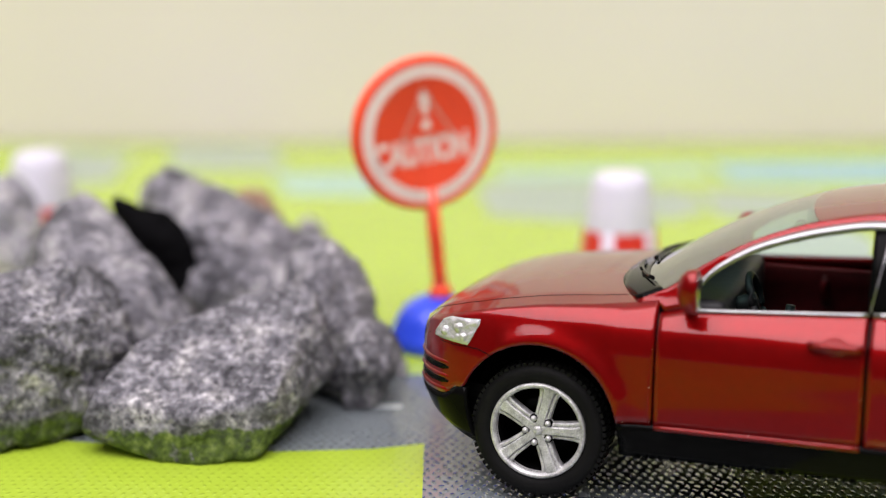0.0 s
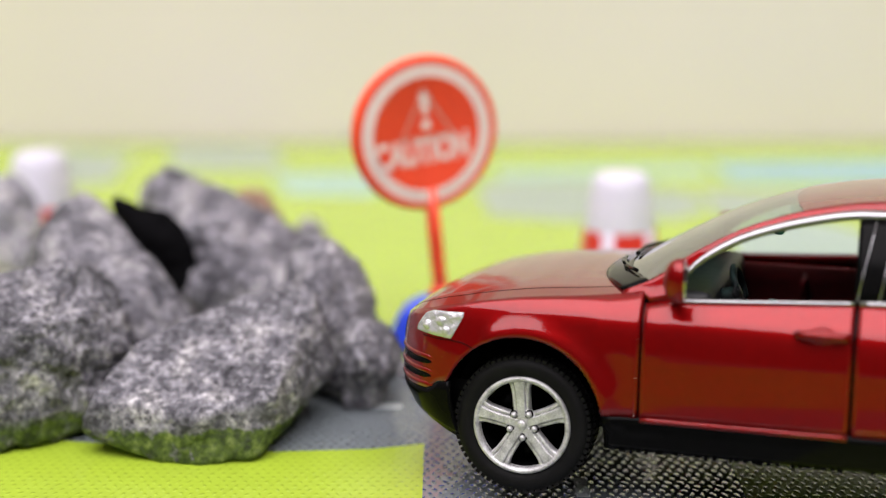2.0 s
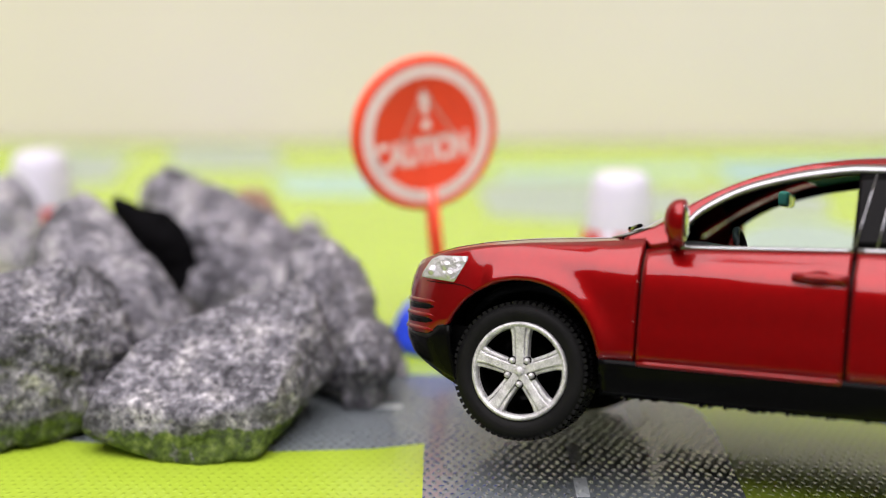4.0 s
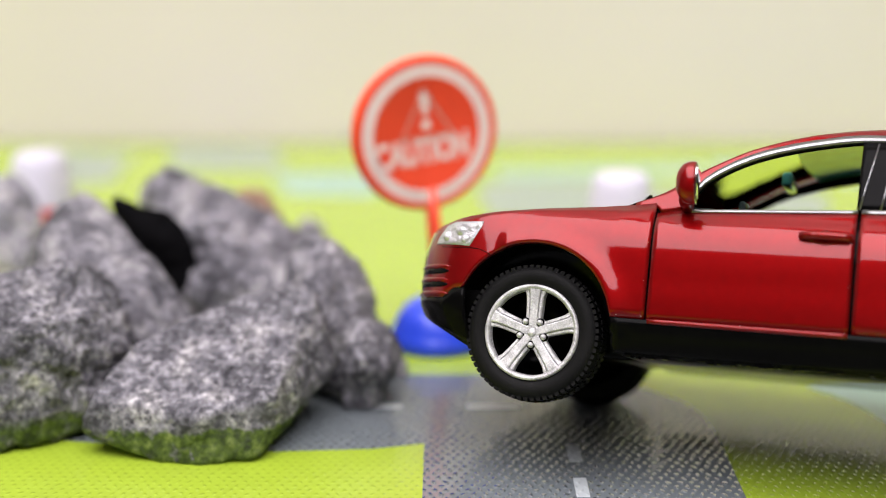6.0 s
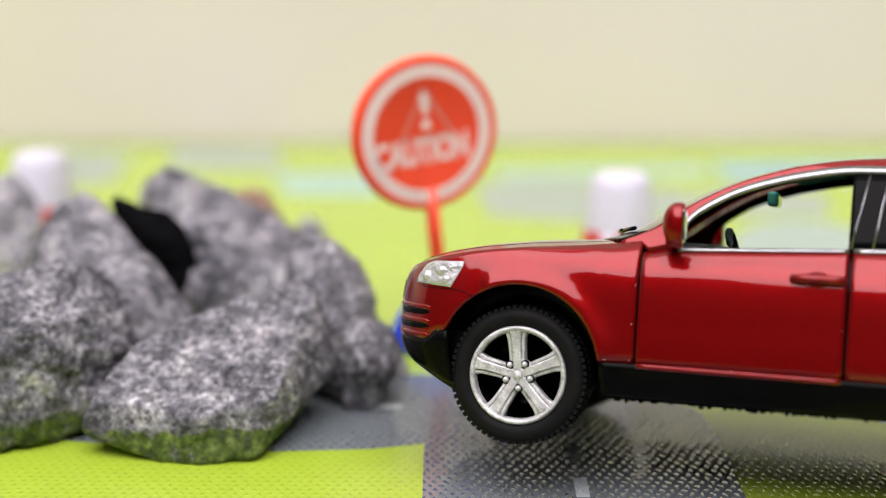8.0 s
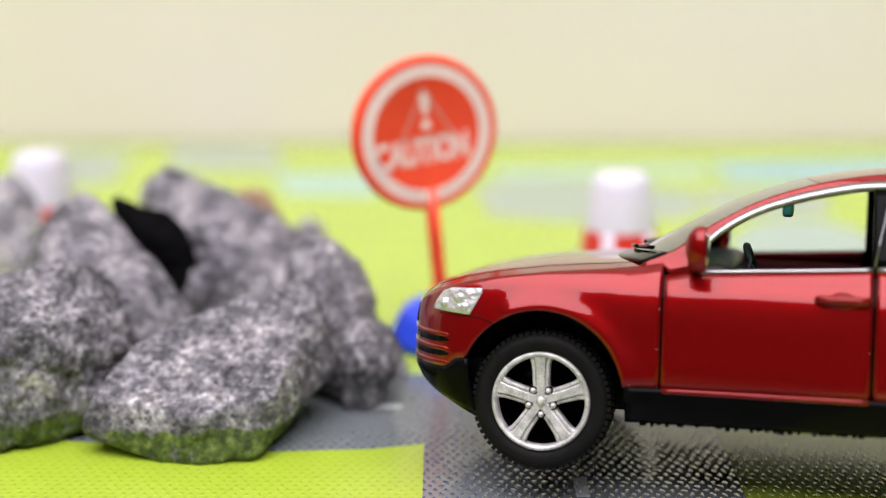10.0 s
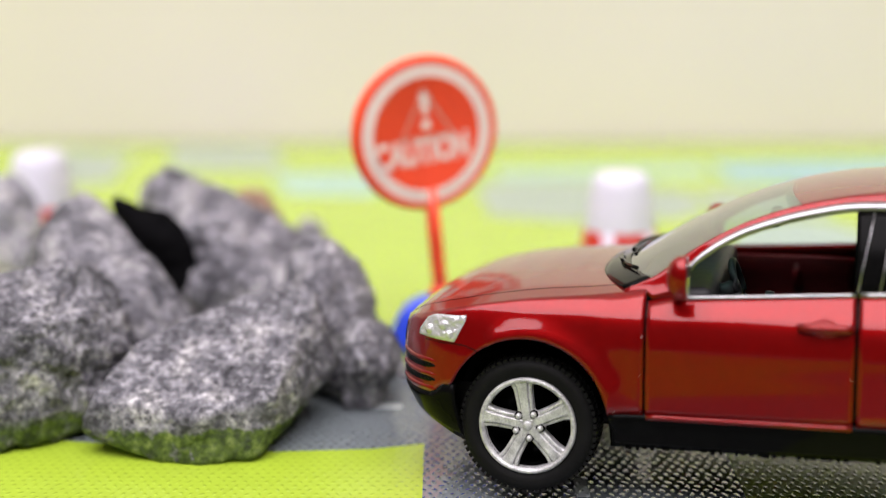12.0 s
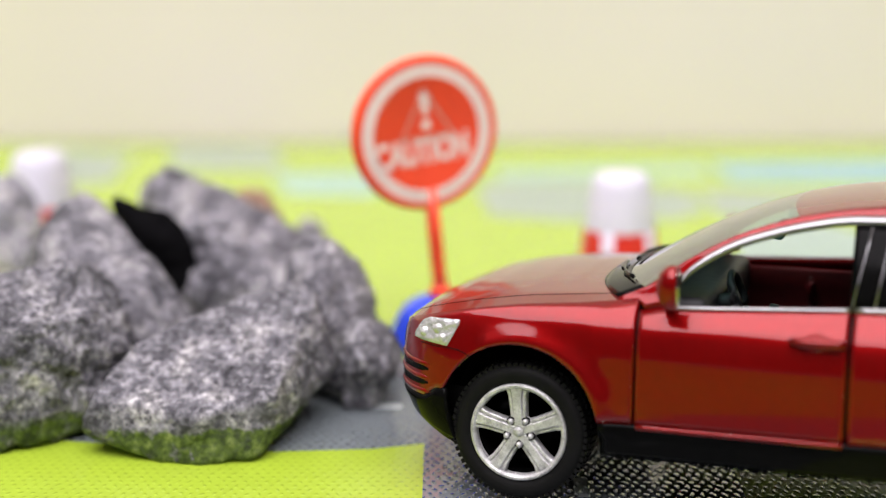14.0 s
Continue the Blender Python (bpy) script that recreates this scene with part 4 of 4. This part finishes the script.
# ---- what moves ----
# seconds, x, y, z of the front axle's foot (mm), turn, pitch, roll (degrees)
CAR_ROWS = [
    (0.0, 20.82, 242.83, -0.19, 161.56, 0.21, 3.42),
    (0.1, 21.10, 243.10, 0.01, 161.38, 0.33, 3.81),
    (0.2, 20.89, 243.36, -0.01, 161.21, 0.45, 3.64),
    (0.3, 20.44, 243.62, -0.00, 161.04, 0.57, 3.55),
    (0.4, 20.24, 243.89, -0.05, 160.86, 0.70, 3.28),
    (0.5, 19.79, 244.15, 0.06, 160.69, 0.82, 3.44),
    (0.6, 18.91, 243.68, 1.25, 161.69, 0.45, 6.71),
    (0.7, 18.52, 243.27, 2.48, 162.70, 0.09, 10.10),
    (0.8, 18.15, 242.86, 3.09, 163.70, -0.27, 11.93),
    (0.9, 17.62, 242.41, 3.25, 164.71, -0.63, 12.57),
    (1.0, 16.97, 241.88, 2.75, 165.71, -1.00, 11.56),
    (1.1, 16.51, 241.72, 2.36, 165.80, -1.00, 10.51),
    (1.2, 16.08, 241.60, 2.32, 165.90, -0.99, 10.32),
    (1.3, 16.09, 241.47, 2.09, 165.99, -0.99, 9.66),
    (1.5, 16.47, 241.25, 2.11, 166.17, -0.99, 9.56),
    (1.7, 16.80, 240.99, 2.30, 165.03, -0.44, 9.49),
    (1.8, 16.95, 240.79, 1.65, 164.46, -0.17, 7.56),
    (2.0, 17.69, 240.50, 0.84, 163.32, 0.37, 4.97),
    (2.2, 16.85, 241.45, 1.17, 163.98, 0.15, 6.07),
    (2.3, 16.53, 241.92, 1.29, 164.32, 0.04, 6.54),
    (2.5, 16.33, 242.93, 2.13, 164.99, -0.18, 8.95),
    (2.6, 16.12, 242.84, 2.86, 165.06, -0.16, 11.24),
    (2.7, 16.28, 242.76, 3.45, 165.14, -0.13, 13.17),
    (2.8, 16.30, 242.71, 4.02, 165.21, -0.10, 15.11),
    (3.0, 16.82, 242.41, 3.99, 165.36, -0.05, 15.92),
    (3.2, 16.70, 240.60, 4.37, 164.39, -0.20, 15.40),
    (5.3, 19.50, 243.03, 4.55, 159.76, 1.18, 13.80),
    (5.4, 18.94, 243.90, 5.08, 161.00, 1.03, 16.07),
    (5.5, 18.90, 244.81, 5.60, 162.23, 0.88, 18.36),
    (5.6, 18.85, 245.12, 6.02, 162.14, 0.85, 19.60),
    (6.0, 18.91, 245.93, 6.08, 161.78, 0.72, 20.38),
    (6.5, 18.76, 243.22, 5.62, 160.95, 1.05, 20.19),
    (6.6, 18.24, 242.93, 5.44, 161.13, 0.94, 19.25),
    (6.7, 17.95, 242.20, 2.98, 161.30, 0.84, 12.40),
    (6.8, 17.70, 241.77, -0.18, 161.48, 0.73, 3.95),
    (6.9, 18.18, 241.58, -0.16, 161.66, 0.63, 3.55),
    (7.0, 18.30, 241.39, -0.15, 161.84, 0.52, 3.13),
    (7.2, 18.26, 240.70, 0.08, 161.86, 0.85, 3.57),
    (7.3, 17.94, 240.34, 0.19, 161.87, 1.02, 3.78),
    (7.5, 17.56, 239.65, 0.43, 161.89, 1.35, 4.25),
    (7.6, 16.75, 240.02, 1.21, 162.33, 1.14, 6.32),
    (7.7, 16.48, 240.48, 2.66, 162.77, 0.92, 10.09),
    (7.8, 16.28, 240.95, 3.58, 163.21, 0.71, 12.53),
    (7.9, 16.15, 241.38, 4.04, 163.65, 0.49, 13.82),
    (8.0, 16.32, 241.72, 3.93, 164.09, 0.28, 13.62),
    (8.1, 16.25, 241.12, 3.57, 163.57, 0.53, 12.82),
    (8.2, 16.90, 240.51, 3.19, 163.04, 0.79, 11.97),
    (10.3, 19.25, 240.03, 2.25, 167.01, 0.80, 10.15),
    (10.4, 19.39, 240.48, 2.88, 166.78, 0.78, 11.91),
    (10.5, 19.46, 240.94, 3.55, 166.54, 0.75, 13.78),
    (10.6, 19.83, 241.00, 3.65, 166.46, 0.79, 14.03),
    (11.0, 19.47, 241.11, 3.45, 166.14, 0.95, 13.56),
    (11.2, 19.36, 241.12, 3.24, 166.08, 0.93, 12.96),
    (11.5, 18.85, 241.04, 2.22, 166.00, 0.90, 10.21),
    (11.6, 18.25, 241.10, 0.35, 165.89, 1.03, 4.98),
    (11.7, 17.89, 241.27, 0.08, 165.79, 1.15, 3.80),
    (11.8, 17.97, 241.45, 0.16, 165.68, 1.28, 3.49),
    (11.9, 18.05, 241.63, 0.31, 165.58, 1.41, 3.38),
    (12.0, 18.00, 241.81, 0.78, 165.47, 1.53, 4.05),
    (12.1, 18.42, 241.94, 1.52, 165.25, 1.54, 6.40),
    (12.2, 18.80, 242.18, 2.96, 165.03, 1.54, 10.51),
    (12.3, 19.02, 242.40, 3.64, 164.80, 1.55, 12.70),
    (12.4, 19.26, 242.53, 3.56, 164.58, 1.55, 12.96),
    (12.5, 19.44, 242.66, 3.55, 164.36, 1.56, 13.38),
    (13.0, 19.01, 242.39, 3.32, 164.26, 1.26, 13.29),
    (13.5, 18.84, 242.32, 3.18, 164.34, 1.06, 13.08),
    (13.6, 19.03, 241.84, 3.05, 163.73, 1.05, 12.52),
    (13.7, 18.70, 241.30, 2.35, 163.12, 1.05, 10.53),
    (13.8, 17.71, 240.82, 1.97, 162.52, 1.04, 9.32),
    (13.9, 17.66, 240.30, 0.62, 161.91, 1.04, 5.72),
    (14.0, 18.14, 239.86, 0.20, 161.30, 1.03, 4.41),
]
SPIN_ROWS = [(0.0, -15), (0.3, -6), (0.6, -1), (1.0, 4.5), (1.5, 5.5), (2.0, 4.5), (3.0, 5), (5.5, -0.5), (6.5, 1.5), (7.0, 4.5), (7.5, 5), (8.0, 6), (10.5, 1.5), (11.0, 1.5), (12.0, 8), (12.5, 4), (13.0, 3.5), (14.0, 3.5)]


def motions():
    walk(CAR, [(t, pose(x / 1000, y / 1000, z / 1000, roll, pitch, turn)) for t, x, y, z, turn, pitch, roll in CAR_ROWS])
    for w, x, side in WHEELS:
        walk(w, [(t, spun(x, side, d)) for t, d in SPIN_ROWS])


motions()
